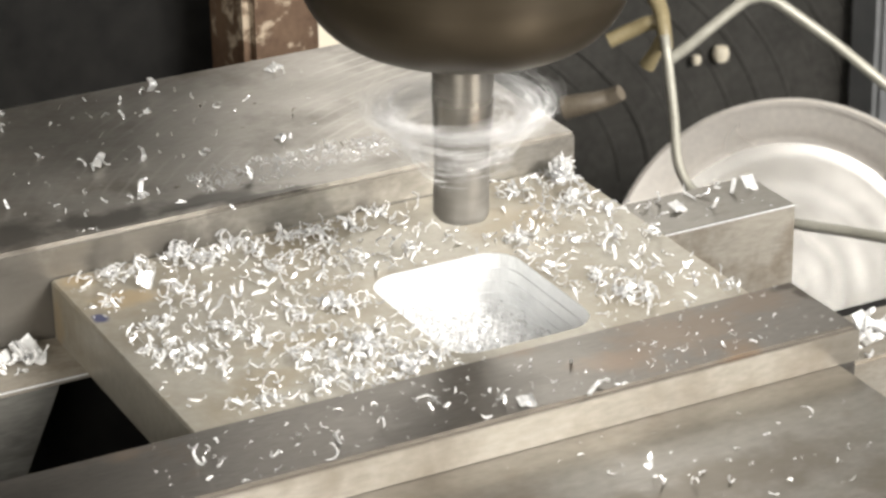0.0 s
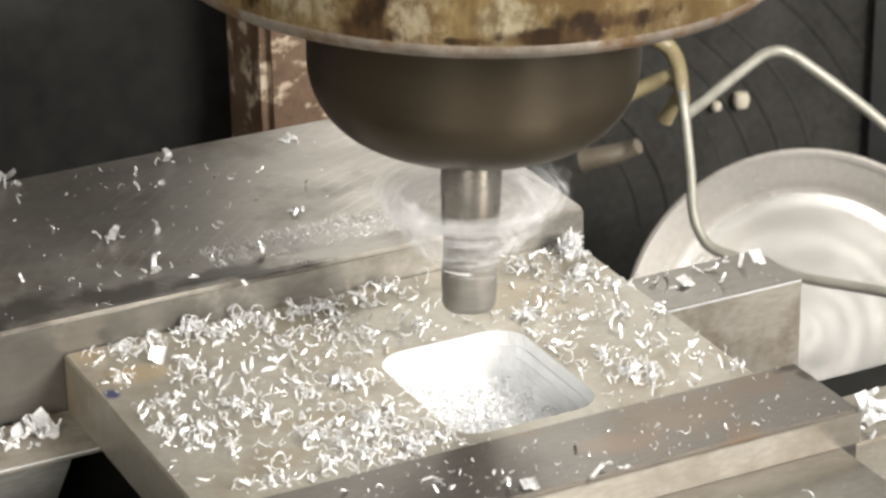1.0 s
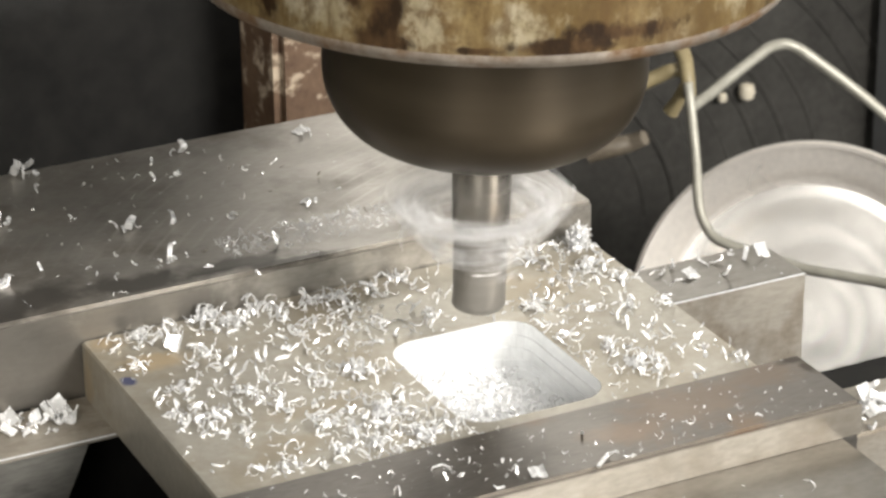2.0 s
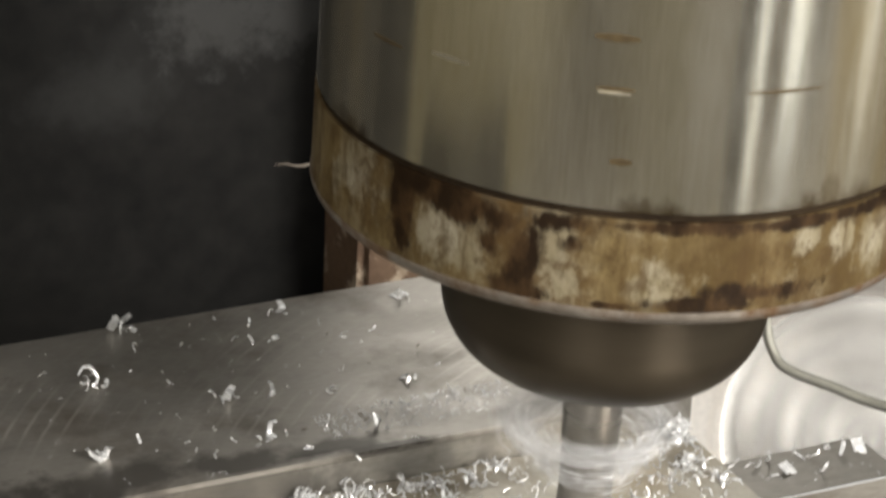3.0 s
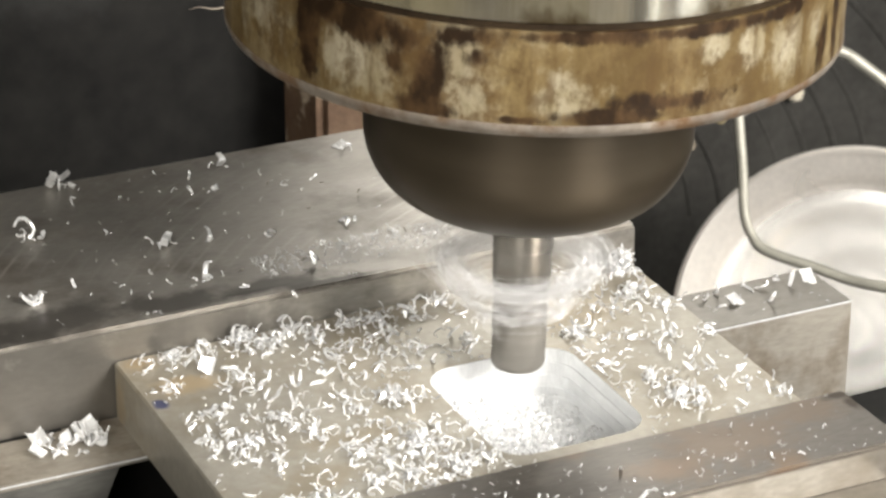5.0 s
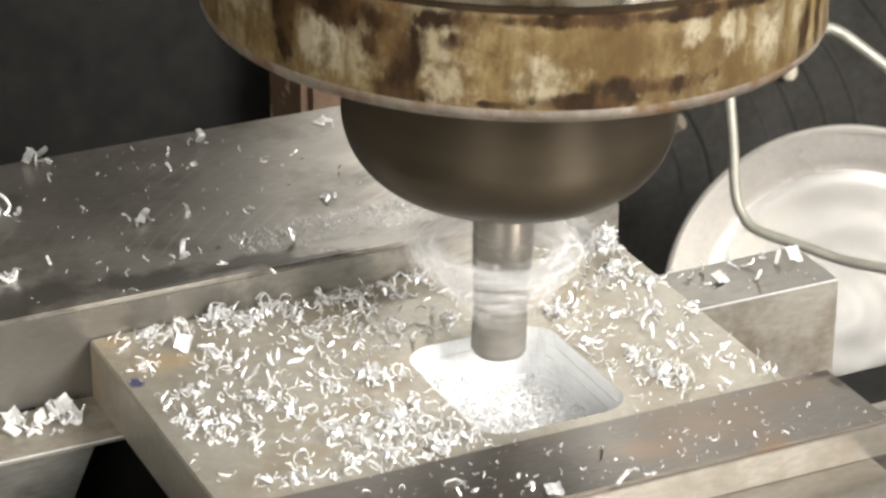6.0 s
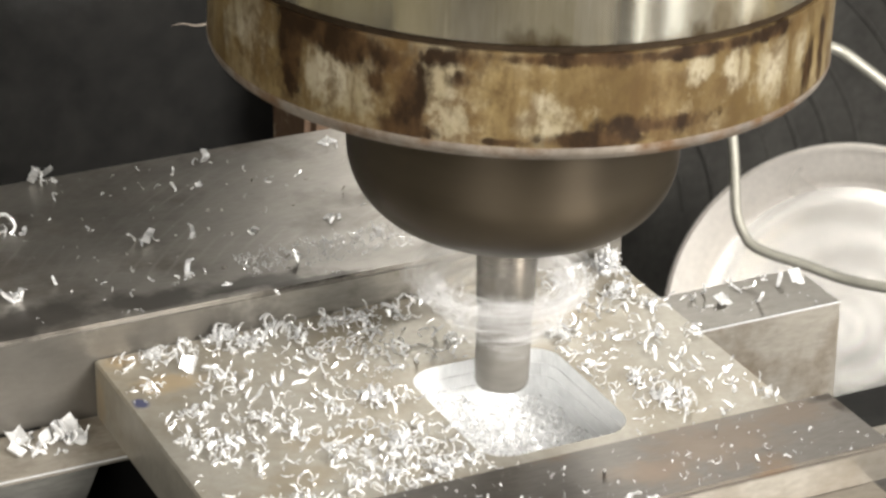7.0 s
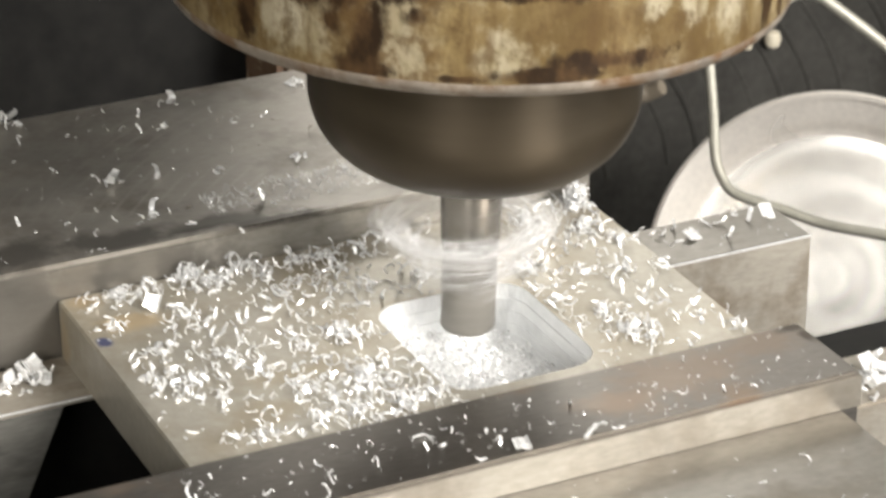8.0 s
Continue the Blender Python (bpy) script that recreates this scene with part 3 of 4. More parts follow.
def plate_mesh():
    bm = bmesh.new()
    outer = rounded(0, 88.5, -56.4, -0.1, 0.5, 3)
    hole = rounded(PX0, PX1, PY0, PY1, 5.0)
    lo = [[bm.verts.new((x, y, z)) for x, y in outer] for z in (-9.4, -0.35)]
    cx, cy = 44.25, -28.25
    top = [bm.verts.new((cx + (x - cx) * 0.993, cy + (y - cy) * 0.988, 0)) for x, y in outer]
    rings = [*lo, top]
    edges = []
    for a, b in zip(rings, rings[1:]):
        for k in range(len(a)):
            bm.faces.new((a[k], a[(k + 1) % len(a)], b[(k + 1) % len(a)], b[k]))
    bm.faces.new(lo[0][::-1])
    rim = [bm.verts.new((x, y, 0)) for x, y in hole]
    for loop in (top, rim):
        edges += [bm.edges.get((loop[k], loop[(k + 1) % len(loop)])) or bm.edges.new((loop[k], loop[(k + 1) % len(loop)])) for k in range(len(loop))]
    bmesh.ops.triangle_fill(bm, use_beauty=True, use_dissolve=False, edges=edges)
    bmesh.ops.recalc_face_normals(bm, faces=bm.faces)
    return bm


def pocket_mesh():
    """Walls with the faint ledges that each pass of the cutter leaves, and a flat floor."""
    bm = bmesh.new()
    loops = [[bm.verts.new((x, y, z)) for x, y in rounded(PX0 + d, PX1 - d, PY0 + d, PY1 - d, 5.0 - d)]
             for z, d in ((-0.02, 0), (-2.3, 0), (-2.36, 0.16), (-4.4, 0.16), (-4.46, 0.30), (-6.4, 0.30), (-6.46, 0.44), (-PDEEP, 0.44))]
    for a, b in zip(loops, loops[1:]):
        for k in range(len(a)):
            bm.faces.new((a[(k + 1) % len(a)], a[k], b[k], b[(k + 1) % len(a)]))
    bm.faces.new(loops[-1])
    bmesh.ops.recalc_face_normals(bm, faces=bm.faces)
    bmesh.ops.reverse_faces(bm, faces=bm.faces)
    return bm


plate = thing("aluminium_plate", "oily aluminium plate clamped in the vise, chips over it", "metal plate", 0, 0, 0)
part("plate_body", plate_mesh(), PLATE, plate)
part("milled_pocket", pocket_mesh(), FRESH_AND_GLINT, plate, "bright freshly milled rectangular pocket")

# ---- the quill, nut and tool: heights from the cutter's tip ----
AX, AY = 53.55, -30.65
quill = thing("mill_quill", "milling quill with rust-stained ring plunging into the plate", "milling spindle", AX, AY, 0)
part("sleeve", lathe([(43.3, 70.25), (43.6, 70.45), (43.6, 330)], 160), QUILL, quill, "polished steel quill sleeve, brown streaks and painted reflections", True)
part("groove_line", lathe([(43.25, 69.0), (43.25, 71.0)], 128), GROOVE, quill, "", True)
part("stained_ring", lathe([(40.0, 56.3), (43.7, 56.3), (43.7, 69.3), (43.0, 69.32)], 160), RUST, quill, "brown oil-stained and rusty steel ring", True)
part("lower_lip", lathe([(24, 56.6), (38, 56.0), (41.9, 54.6), (42.9, 54.7), (43.5, 55.3), (43.85, 56.1), (43.8, 56.6), (42.6, 56.7)], 160), LIP, quill, "worn pale steel lip", True)
PALE_RUB = surface("pale_rubbed_steel", (0.40, 0.36, 0.27), (0.55, 0.51, 0.42), 0.8, 0.35)
for deg, z, span, high, tint, look_of in ((-7.5, 93.6, 7.5, 0.55, GRIME, "short brown scuff on the sleeve"), (-7.0, 86.9, 6.5, 0.3, GRIME, "short brown scuff on the sleeve"),
                                          (-5.0, 77.2, 3.8, 0.5, GRIME, "short brown scuff on the sleeve"), (-7.2, 86.3, 5.5, 0.2, PALE_RUB, "pale rubbed mark on the sleeve"),
                                          (-36.5, 86.4, 7.5, 0.3, PALE_RUB, "pale rubbed mark on the sleeve"), (-51.0, 85.4, 8.0, 0.25, GRIME, "thin brown scuff on the sleeve"),
                                          (22.0, 87.0, 14.0, 0.22, GRIME, "thin brown scuff on the sleeve")):
    bm = bmesh.new()
    rows = []
    for k in range(9):
        a = radians(deg - 115.2 + span * (k / 8 - 0.5))
        h = high * math.sin(math.pi * (0.12 + 0.76 * k / 8))
        rows.append([bm.verts.new((r * math.cos(a), r * math.sin(a), z + q * h)) for r, q in ((43.5, -1), (43.66, -1), (43.66, 1), (43.5, 1))])
    for a, b2 in zip(rows, rows[1:]):
        for j in range(4):
            bm.faces.new((a[j], a[(j + 1) % 4], b2[(j + 1) % 4], b2[j]))
    part("scuff_mark", bm, tint, quill, look_of)
side = Vector((-0.89, 0.455, 0))
part("stuck_sliver", tube([side * r + Vector((0, 0, z)) for r, z in ((43.2, 55.2), (45.5, 54.6), (47.4, 54.8), (49.0, 54.4))], lambda u: 0.2 * (1.15 - u), 6), LIP, quill, "thin pale sliver stuck to the ring")
nut = part("collet_nut", lathe([(5.2, 28.3), (5.2, 27.6), *((13 + 11 * math.sin(k * math.pi / 36), 39.5 - 11.8 * math.cos(k * math.pi / 36)) for k in range(19)), (24.0, 57.8), (5, 57.8)], 160), NUT, quill, "smooth blackened collet nut", True)


def cutter_mesh():
    """Four shallow helical flutes, 8.2 mm across."""
    bm = bmesh.new()
    rows = []
    for k in range(25):
        z = k * 0.55
        row = []
        for j in range(32):
            a = 2 * math.pi * j / 32
            s = math.cos(4 * (a - z * 0.16))
            r = (4.12 - 0.25 * max(0.0, s) ** 2) * (0.93 if k == 0 else 1.0)
            row.append(bm.verts.new((r * math.cos(a), r * math.sin(a), z)))
        rows.append(row)
    for a, b in zip(rows, rows[1:]):
        for j in range(32):
            bm.faces.new((a[j], a[(j + 1) % 32], b[(j + 1) % 32], b[j]))
    bm.faces.new(rows[0][::-1])
    bm.faces.new(rows[-1])
    return bm


part("tool_shank", lathe([(3.9, 12.8), (4.3, 13.4), (4.5, 20.0), (4.6, 29.0)], 48), TOOL, nut, "steel tool shank", True)
part("cutter", cutter_mesh(), CUTTER, nut, "fluted end mill tip", True)

# ---- chips ----
rng = random.Random(7)


def curl_mesh(turn, radius, width, thick, rise, wobble, n=9):
    """A curled ribbon of metal: an arc that climbs, with thickness."""
    bm = bmesh.new()
    rows = []
    for k in range(n):
        u = k / (n - 1)
        a = turn * (u - 0.5)
        r = radius * (1 + wobble * math.sin(5 * u) + 0.09 * math.sin(13 * u + 40 * wobble))
        w = width * (0.45 + 0.55 * math.sin(math.pi * (0.12 + 0.8 * u)))
        c = Vector((r * math.cos(a) - radius * 0.6, r * math.sin(a), rise * u))
        o = Vector((math.cos(a), math.sin(a), 0))
        up = Vector((0, 0, 1))
        rows.append([bm.verts.new(c + o * s * thick / 2 + up * q * w / 2) for s, q in ((-1, -1), (1, -1), (1, 1), (-1, 1))])
    for a, b in zip(rows, rows[1:]):
        for k in range(4):
            bm.faces.new((a[k], a[(k + 1) % 4], b[(k + 1) % 4], b[k]))
    bm.faces.new(rows[0][::-1])
    bm.faces.new(rows[-1])
    bmesh.ops.recalc_face_normals(bm, faces=bm.faces)
    bmesh.ops.scale(bm, vec=(MM, MM, MM), verts=bm.verts)
    me = bpy.data.meshes.new("chip_curl")
    bm.to_mesh(me)
    bm.free()
    return me


CURLS = []
for k in range(40):
    me = curl_mesh(rng.uniform(0.6, 4.3), rng.uniform(0.5, 1.35), rng.uniform(0.18, 0.56), 0.1, rng.uniform(-1.0, 1.6), rng.uniform(-0.45, 0.45))
    me.materials.append(CHIP)
    CURLS.append(me)
CHUNKS = []
for k in range(8):
    me = curl_mesh(rng.uniform(1.4, 4.0), rng.uniform(0.6, 0.9), rng.uniform(0.45, 0.95), rng.uniform(0.13, 0.22), rng.uniform(-0.4, 0.8), rng.uniform(-0.3, 0.3))
    me.materials.append(CHIP)
    CHUNKS.append(me)
DULL_CURLS = [me.copy() for me in CURLS[:4]]
for me in DULL_CURLS:
    me.materials[0] = DARK_CHIP


def chip_pose(x, y, z, size, r):
    q = Euler((r.uniform(0, 6.28), r.uniform(0, 6.28), r.uniform(0, 6.28)))
    return Matrix.LocRotScale((x * MM, y * MM, z * MM), q, (size, size, size))


def rest(me, m, z):
    """Lowers or lifts a pose so that the mesh's lowest corner lies at z."""
    low = min((m @ v.co).z for v in me.vertices)
    return Matrix.Translation((0, 0, z * MM - low - 0.00003)) @ m


def chip(x, y, z, size, label, group, dull=False, thick=False):
    me = rng.choice(DULL_CURLS if dull else CHUNKS if thick else CURLS)
    ob = new("metal_chip", me)
    size *= 1.75 / (1000 * max(max(v.co[i] for v in me.vertices) - min(v.co[i] for v in me.vertices) for i in range(3)))
    ob.matrix_world = rest(me, chip_pose(x, y, z, size, rng), z)
    return tagged(ob, label, "metal chip", group)


def scatter(name, spots, label):
    """Many chips joined into one uncountable heap."""
    verts, faces = [], []
    for x, y, z, size in spots:
        me = rng.choice(CURLS)
        m = rest(me, chip_pose(x, y, z, size, rng), z)
        base = len(verts)
        verts += [tuple(m @ v.co) for v in me.vertices]
        faces += [tuple(base + i for i in p.vertices) for p in me.polygons]
    me = bpy.data.meshes.new(name)
    me.from_pydata(verts, [], faces)
    me.materials.append(CHIP)
    ob = new(name, me)
    return tagged(ob, label, "metal chips", kind="stuff")


HEAPS_BACK = [
    (8.2, -3.5, 3.0, 60), (14.3, 0.9, 2.5, 30), (20.4, -1.6, 3.2, 130), (23.3, -4.3, 3.2, 45), (27.9, -2.2, 2.5, 30), (31.4, -4.9, 2.5, 30),
    (36.9, -4.2, 2.5, 30), (42.4, -3.5, 2.5, 28), (48, -4, 2.5, 26), (53.6, -2.2, 1.8, 26), (15.1, -13.7, 2.8, 34), (4.4, -12.7, 1.8, 14),
    (30.9, -12.9, 3.3, 30), (37, -12.7, 2.9, 22), (42.8, -15.4, 3.3, 22), (51.8, -16.4, 2.5, 14), (42, -8.7, 2.5, 14), (55.4, -12.8, 2.1, 8),
]
HEAPS_FRONT = [
    (8.1, -22.9, 3, 26), (9.4, -31.9, 3, 36), (3, -29.8, 2, 14), (15.2, -27.2, 2.7, 22), (16.5, -31.5, 2.5, 18), (8.5, -37.7, 2.5, 14),
    (26.9, -30.7, 4.6, 46), (22.4, -41.4, 3.8, 30), (34.6, -29.5, 3.3, 40), (31.7, -43, 4.2, 110), (26.6, -51.3, 4.2, 60), (34, -52.1, 3.3, 60),
    (21.4, -51.5, 2.5, 20), (12.5, -51.6, 2.7, 26), (11.4, -41.1, 2.2, 14), (39.4, -52, 2.5, 30), (19.6, -35.7, 3.3, 18), (-0.2, -44, 1.5, 6),
    (36, -20.3, 3.3, 18),
]
HEAPS_RIGHT = [
    (85.6, -4.2, 2.3, 190), (82.4, -13.2, 2.3, 36), (67.5, -21.6, 2.3, 30), (75.7, -26.4, 3, 22), (67, -33.6, 2.2, 12), (81.2, -28.9, 1.3, 12),
    (71.4, -39.7, 3, 30), (72.2, -46.8, 2.8, 40), (87.7, -29.8, 1.5, 22), (73.5, -50.3, 2.3, 22), (87.4, -51.9, 1.5, 24), (83.1, -46.1, 2.3, 12),
    (84.9, -18.8, 2.2, 22), (76.1, -6.9, 3, 40), (79.6, -40.5, 2.8, 14), (77.2, -16.3, 2, 16), (64.7, -43.4, 2, 12),
]
JAW_CHIPS = [
    (8.7, 54.4, 2.2), (11.2, 57.6, 1.5), (36.8, 51.3, 1.6), (32.5, 41.6, 1.2), (17.8, 24.9, 1.8), (25.2, 23.6, 1.3),
    (18.8, 10.5, 1.8), (59.1, 49.2, 1.5), (-1.6, 36.4, 2.2), (-8.4, 13, 2), (34.6, 21.6, 1.1), (47.9, 20.3, 1.3),
    (43.8, 13.1, 0.9), (35.8, 8.3, 1), (28.8, 42.5, 0.9), (26.7, 45.3, 0.8), (9.6, 46.6, 0.8), (17.4, 45.5, 0.6),
    (30.7, 48.9, 0.8), (49.3, 39.8, 0.7), (42.2, 44.6, 0.5), (44.1, 39.1, 0.6), (23.1, 4.8, 0.9), (-0.4, 15.6, 0.8),
    (9.2, 8.4, 0.9), (6.6, 13.3, 0.6), (13.7, 11.3, 0.6), (22.1, 10.1, 0.7), (29.3, -1.3, 0.6), (40.8, 49.5, 0.6),
    (10.2, 33.1, 0.5), (39, 27.6, 0.7), (55, 24, 0.5),
]
JAW_GRIT = [
    (55, 31, 0.8), (52.7, 27.5, 0.8), (44, 28.3, 0.6), (50, 37.4, 0.6), (41.6, 40.5, 0.7), (36.3, 10.1, 0.7),
    (34.6, 5.9, 0.6), (25.5, 10.5, 0.8), (54.8, 13.3, 0.6),
]
FRONT_CHIPS = [
    (-3.7, -64.8, 1.8), (-1.5, -64.7, 0.7), (0.9, -60.6, 0.8), (6, -68.4, 0.9), (15.3, -67.6, 1.4), (12.9, -73.2, 1.4),
    (0.2, -72.4, 0.7), (-4.3, -70, 0.7), (22.2, -67.1, 1.4), (30.7, -63.7, 2), (32.1, -64.3, 0.7), (31.8, -67.4, 0.9),
    (30.2, -66.5, 0.8), (34.9, -72.1, 1), (39.1, -69.8, 1.7), (15.1, -64.4, 0.8), (11.3, -64.6, 0.8), (34.3, -62.6, 0.7),
    (35.1, -64.1, 0.7), (39.5, -65.9, 0.9), (48.8, -61.1, 0.9), (52.9, -63.5, 1), (50.9, -73.1, 1.4), (53.4, -72.6, 1.2),
    (56, -73.1, 1.2), (66.2, -64.9, 0.9), (62.6, -70, 0.8), (68.9, -68.1, 0.9), (74.6, -70.1, 0.7), (78.3, -70.8, 0.7),
    (19, -60.7, 0.8), (48.2, -67.7, 0.6),
]
BODY_CHIPS = [
    (78.9, -84, 1.4), (51.3, -85.7, 1.7), (47.3, -85.2, 0.9), (51.4, -89.3, 1), (57.4, -91.5, 0.8), (55.1, -93.1, 0.9),
    (59.5, -95.1, 0.8), (65, -88, 0.7), (64.5, -92.2, 0.6), (70.8, -86.7, 0.7), (78.4, -94.3, 0.9), (81.3, -95.4, 0.7),
    (74.9, -96.7, 0.6), (51.5, -91.1, 0.9), (56.7, -84.2, 0.6), (45.7, -79, 0.6), (62.2, -100.4, 0.8), (66.5, -98.5, 0.6),
    (73.8, -102.2, 0.7),
]
STEP_CHIPS = [
    (98.1, -2.3, 1.3), (100.7, -3.3, 1.2), (102.6, -2.5, 1), (104.8, -1.9, 1.2), (102, -8.5, 1.2), (110.8, -2.3, 1.5),
    (112.9, -3.3, 1.3), (116.4, -2.3, 0.9), (112.6, -9.5, 1.3), (118.5, -4.4, 1.4), (111.9, 0.2, 0.9),
]


BRIGHT = ("bright curled aluminium chip lying on the vise jaw", "chips on the vise")
ON_PLATE = ("curly bright aluminium chip on the oily plate", "chips on the plate")


def over_pocket(x, y, gap=0.4):
    return PX0 - gap < x < PX1 + gap and PY0 - gap < y < PY1 + gap


def heap_spots(heaps, size, share):
    """Spots of a few heaps: thick in the middle, thin outside, lying on one another where they are crowded."""
    out = []
    for x, y, spread, count in heaps:
        for k in range(int(count * share)):
            a, d = rng.uniform(0, 6.28), spread * rng.gauss(0, 1.2)
            px, py = x + d * math.cos(a), y + d * math.sin(a)
            if not (0.8 < px < 87.6 and -56.0 < py < -1.0) or over_pocket(px, py) or math.hypot(px - 11.4, py + 10.4) < 2.4:
                continue
            crowd = max(0.0, count / (spread * spread) - 4.0) * max(0.0, 1 - abs(d) / spread)
            out.append((px, py, rng.uniform(0, min(3.0, 0.16 * crowd)), size * rng.uniform(0.7, 1.35)))
    return out


for heap in (HEAPS_BACK, HEAPS_FRONT, HEAPS_RIGHT):
    spots = heap_spots(heap, 1.0, 0.12)
    for x, y, z, s in spots:
        chip(x, y, 0.0, s * 1.05, *ON_PLATE)
litter = heap_spots(HEAPS_BACK + HEAPS_FRONT + HEAPS_RIGHT, 0.85, 0.8)
litter += [(x, y, z, s * 0.4) for x, y, z, s in heap_spots(HEAPS_BACK + HEAPS_FRONT + HEAPS_RIGHT, 1.0, 0.4)]
litter += [(x, y, 0.0, rng.uniform(0.3, 1.1)) for x, y in ((rng.uniform(2, 87), rng.uniform(-55, -2)) for k in range(560)) if not over_pocket(x, y)]
scatter("chip_litter", litter, "bright curly aluminium chips strewn over the plate")

# The heap in the pocket lies against its near and left walls.
heap = []
for k in range(1500):
    u, v = rng.random(), rng.random()
    x, y = PX0 + 1.0 + u * 21.5, PY0 + 1.0 + v * 27.0
    high = 7.6 * max(0.0, 1 - 1.2 * u) * max(0.2, 1 - 0.25 * v)
    heap.append((x, y, -PDEEP + high * rng.random() ** 0.6, rng.uniform(0.3, 0.85)))
scatter("pocket_chips", heap, "heap of bright fine chips in the milled pocket")

for x, y, s in JAW_CHIPS:
    chip(x, y, 5.5, s * (0.95 if s > 1.0 else 1.1), *BRIGHT, False, s > 1.0)
    for k in range(int(s * 2.4) if s > 1.0 else 0):
        chip(x + rng.gauss(0, 0.55 * s), y + rng.gauss(0, 0.4 * s), 5.5, s * rng.uniform(0.25, 0.6), *BRIGHT, False, k % 2 == 0)
for x, y, s in JAW_GRIT:
    ob = chip(x, y, 5.5, s * 0.8, "small dull dark chip on the jaw top", "dark grit on the vise", True)
for x, y, s in FRONT_CHIPS:
    chip(x, y, 1.0, s * 0.85, *BRIGHT)
for x, y, s in BODY_CHIPS:
    chip(x, y, -4.4, s * 0.8, *BRIGHT)
for x, y, s in STEP_CHIPS:
    chip(x, y, -9.4, s, *BRIGHT)


def specks(n, x0, x1, y0, y1, z):
    return [(rng.uniform(x0, x1), rng.uniform(y0, y1), z, rng.uniform(0.12, 0.4)) for k in range(n)]


dust = specks(150, -15, 70, 1, 54, 5.5) + specks(240, -10, 92, -73, -57, 1.0) + specks(70, 20, 90, -115, -75, -4.4) + specks(25, 91, 122, -13, -1, -9.4)
dust += [(rng.uniform(28, 62), rng.uniform(6, 15), 5.5, rng.uniform(0.15, 0.5)) for k in range(560)]
scatter("chip_dust", dust, "fine aluminium chip dust on the vise jaws")


def flake(x, y, z, size, tilt, turn, label, bend=0.35):
    """A flat cut-off of metal, slightly bowed and thick enough to catch light."""
    bm = bmesh.new()
    rows = []
    for k in range(9):
        u = k / 8 - 0.5
        bow = bend * u * u * size + 0.05 * size * math.sin(9 * u + size)
        rows.append([bm.verts.new((u * size, s * size * (0.45 + 0.02 * k), q + bow)) for s, q in ((-1, 0), (1, 0), (1, 0.14), (-1, 0.14))])
    for a, b in zip(rows, rows[1:]):
        for j in range(4):
            bm.faces.new((a[j], a[(j + 1) % 4], b[(j + 1) % 4], b[j]))
    bm.faces.new(rows[0][::-1])
    bm.faces.new(rows[-1])
    bmesh.ops.recalc_face_normals(bm, faces=bm.faces)
    ob = part("metal_flake", bm, CHIP)
    m = Matrix.LocRotScale((x * MM, y * MM, z * MM), Euler((radians(tilt), radians(tilt * 0.4), radians(turn))), None)
    ob.matrix_world = rest(ob.data, m, z)
    return tagged(ob, label, "metal flake", "flat flakes")


flake(11.7, -9.4, 0.0, 2.3, 50, -25, "square bright aluminium flake standing on the plate")
flake(106.1, -6.5, -9.4, 2.4, 20, 15, "flat bright aluminium flake on the jaw step")
flake(121.4, -4.6, -9.4, 2.6, 38, 5, "square bright aluminium flake on the step's end")
flake(41.9, -71.2, 1.0, 2.3, 8, -12, "flat bright aluminium flake on the front jaw")
for x, y, s, t, r in ((-6.3, -4.4, 3.2, 35, 30), (-8.2, -5.4, 2.6, 60, 75), (-5.0, -7.0, 2.2, 20, -20), (-13.8, -3.0, 2.8, 15, 10), (-15.2, -7.2, 2.2, 25, 50)):
    flake(x, y, -9.4, s, t, r, "crumpled bright aluminium flake on the jaw ledge", 1.3)
for x, y, s, t, r in ((104.8, -59.0, 3.4, 50, 25), (107.2, -61.0, 3.0, 30, 70), (103.4, -63.0, 2.4, 65, 110), (109.5, -59.5, 2.6, 20, 0)):
    flake(x, y, -9.4, s, t, r, "crumpled bright aluminium flake beside the front jaw", 1.3)
for k in range(26):
    chip(rng.gauss(-9, 3.2), rng.gauss(-6, 2.0), -9.4, rng.uniform(0.6, 1.6), *BRIGHT, False, k % 3 > 0)
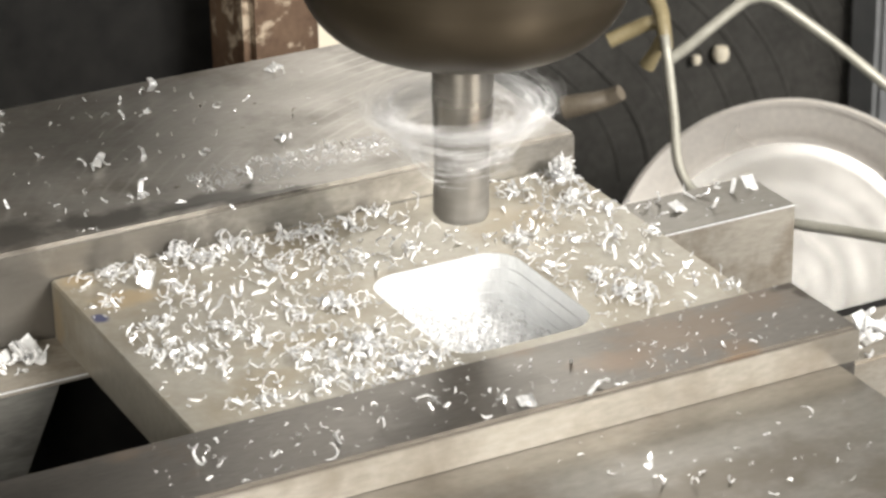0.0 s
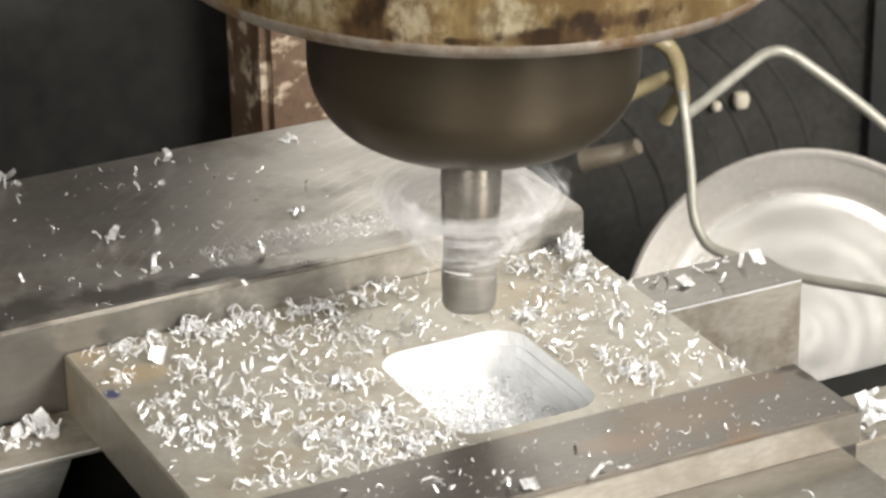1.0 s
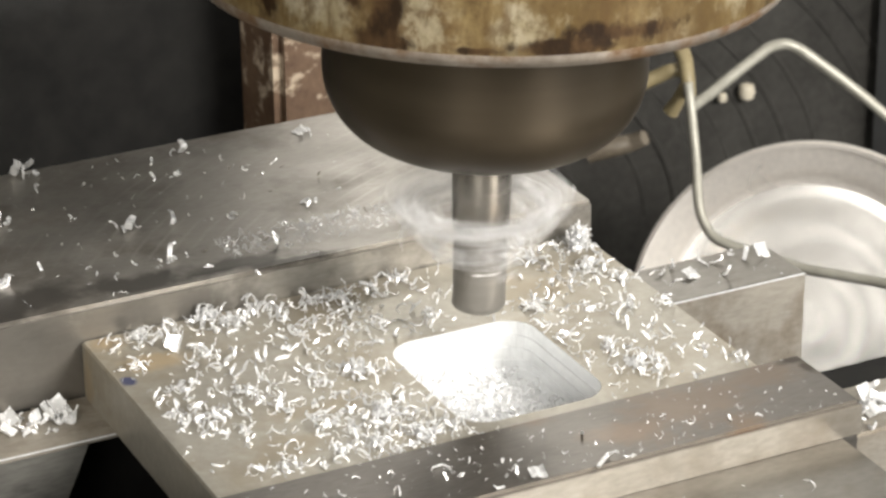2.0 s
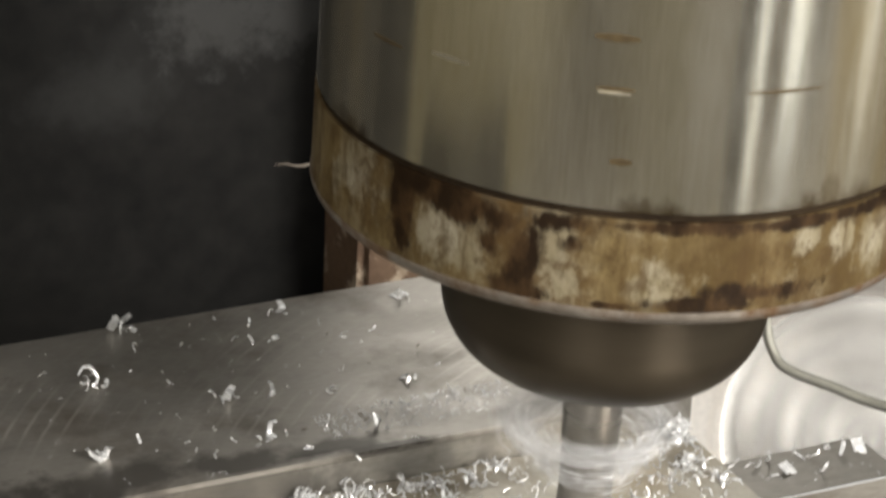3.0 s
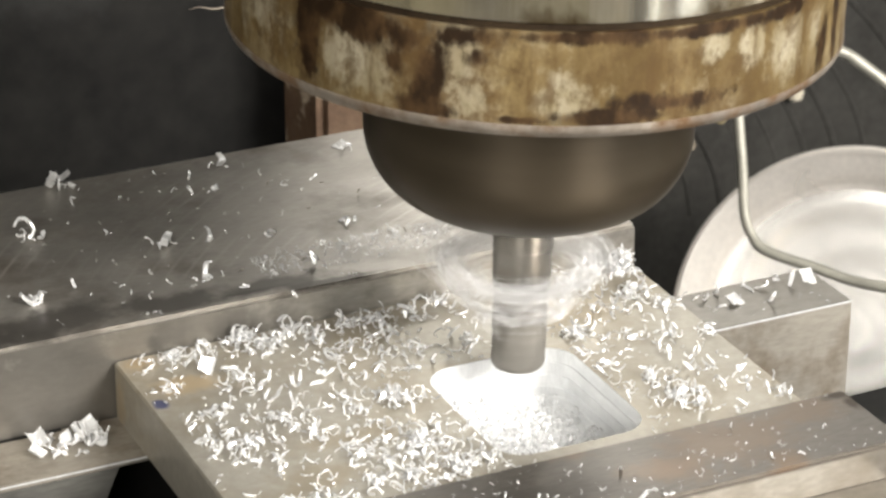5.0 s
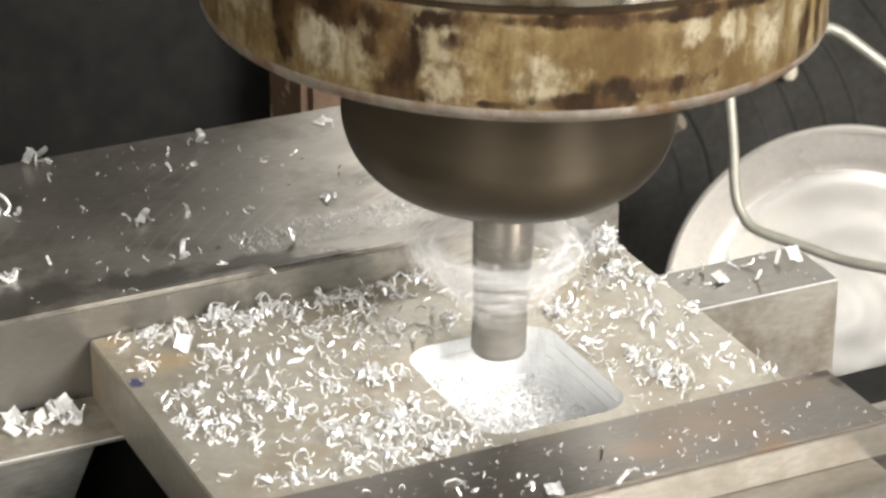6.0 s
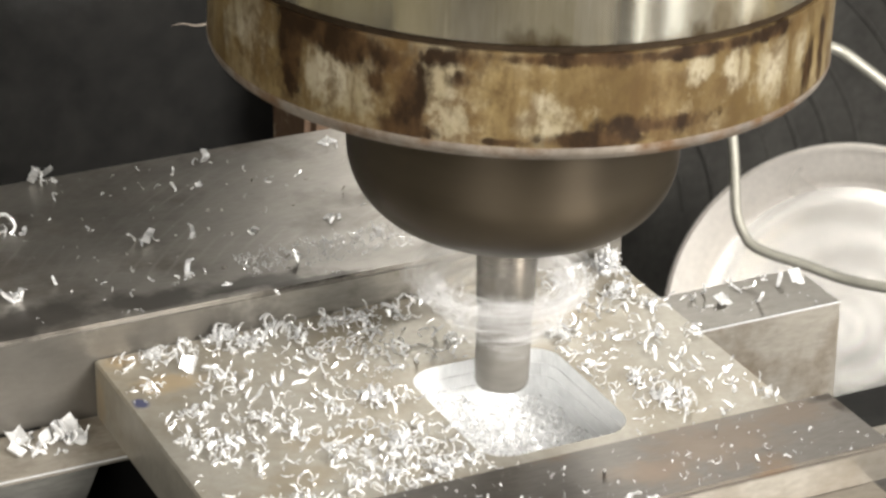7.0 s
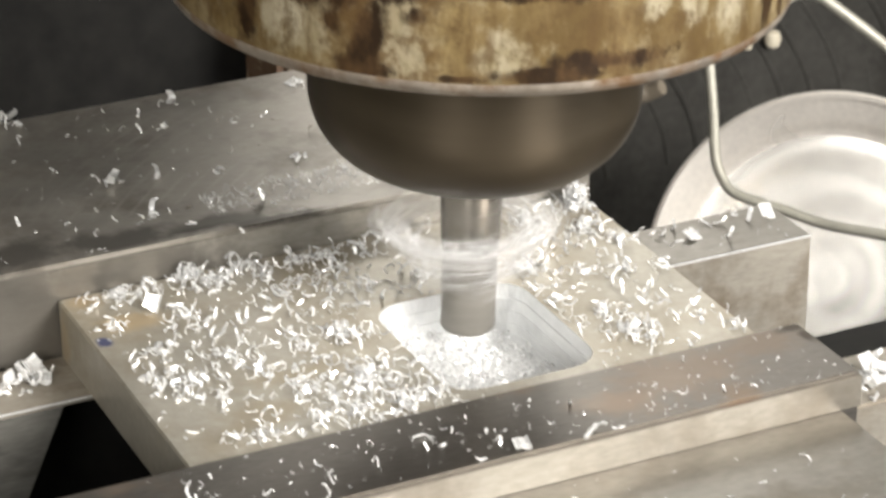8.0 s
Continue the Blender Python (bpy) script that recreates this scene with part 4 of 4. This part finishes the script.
for k in range(22):
    chip(rng.gauss(106, 2.6), rng.gauss(-61, 2.0), -9.4, rng.uniform(0.8, 1.7), *BRIGHT, False, k % 3 > 0)

# ---- chips whirling round the tool ----


def whirl_mesh():
    """Flung chips round the shank: a flat ring of trailing strings, and a funnel of loose ones under it."""
    r = random.Random(11)
    verts, faces = [], []
    for k in range(520):
        if k % 3:
            radius = r.gauss(10.8, 1.7)
            z = 15.9 + 0.4 * (radius - 9) + r.gauss(0, 0.8)
        else:
            u = r.random()
            radius, z = 5.4 + 6.0 * u + r.gauss(0, 0.5), 8.6 + 7.2 * u + r.gauss(0, 0.6)
        a, grow, lift = r.uniform(0, 6.28), r.uniform(-0.5, 0.5), r.uniform(-0.3, 0.3)
        for j in range(r.randint(2, 6)):
            me = r.choice(CURLS)
            m = chip_pose(radius * math.cos(a), radius * math.sin(a), z, r.uniform(0.3, 0.7), r)
            base = len(verts)
            verts += [tuple(m @ v.co) for v in me.vertices]
            faces += [tuple(base + i for i in p.vertices) for p in me.polygons]
            a, radius, z = a + r.uniform(0.1, 0.3), radius + grow, z + lift
    me = bpy.data.meshes.new("whirling_chips")
    me.from_pydata(verts, [], faces)
    me.materials.append(CHIP)
    return me


whirl = tagged(new("whirling_chips", whirl_mesh()), "blurred bright chips whirling round the spinning tool", "flying chips", kind="stuff")


# ---- motion ----


def motions():
    tip = [(0, 10.6), (0.5, 9.8), (1.0, 9.0), (2.3, 6.9), (3.0, 5.6), (4.0, 3.9), (5.5, 1.55), (6.5, 0.0), (7.0, -0.85), (7.5, -1.6), (8.0, -2.3)]
    walk(quill, [(t, pose(AX * MM, AY * MM, z * MM, 0.7, 1.5)) for t, z in tip])
    spin = [(k / 30, pose(0, 0, 0, 0, 0, 80 * k)) for k in range(241)]
    walk(nut, spin)
    heights = np.interp([k / 30 for k in range(241)], [t for t, z in tip], [z for t, z in tip])
    walk(whirl, [(k / 30, pose(AX * MM, AY * MM, float(heights[k]) * MM, 0, 0, 85 * k)) for k in range(241)])


motions()
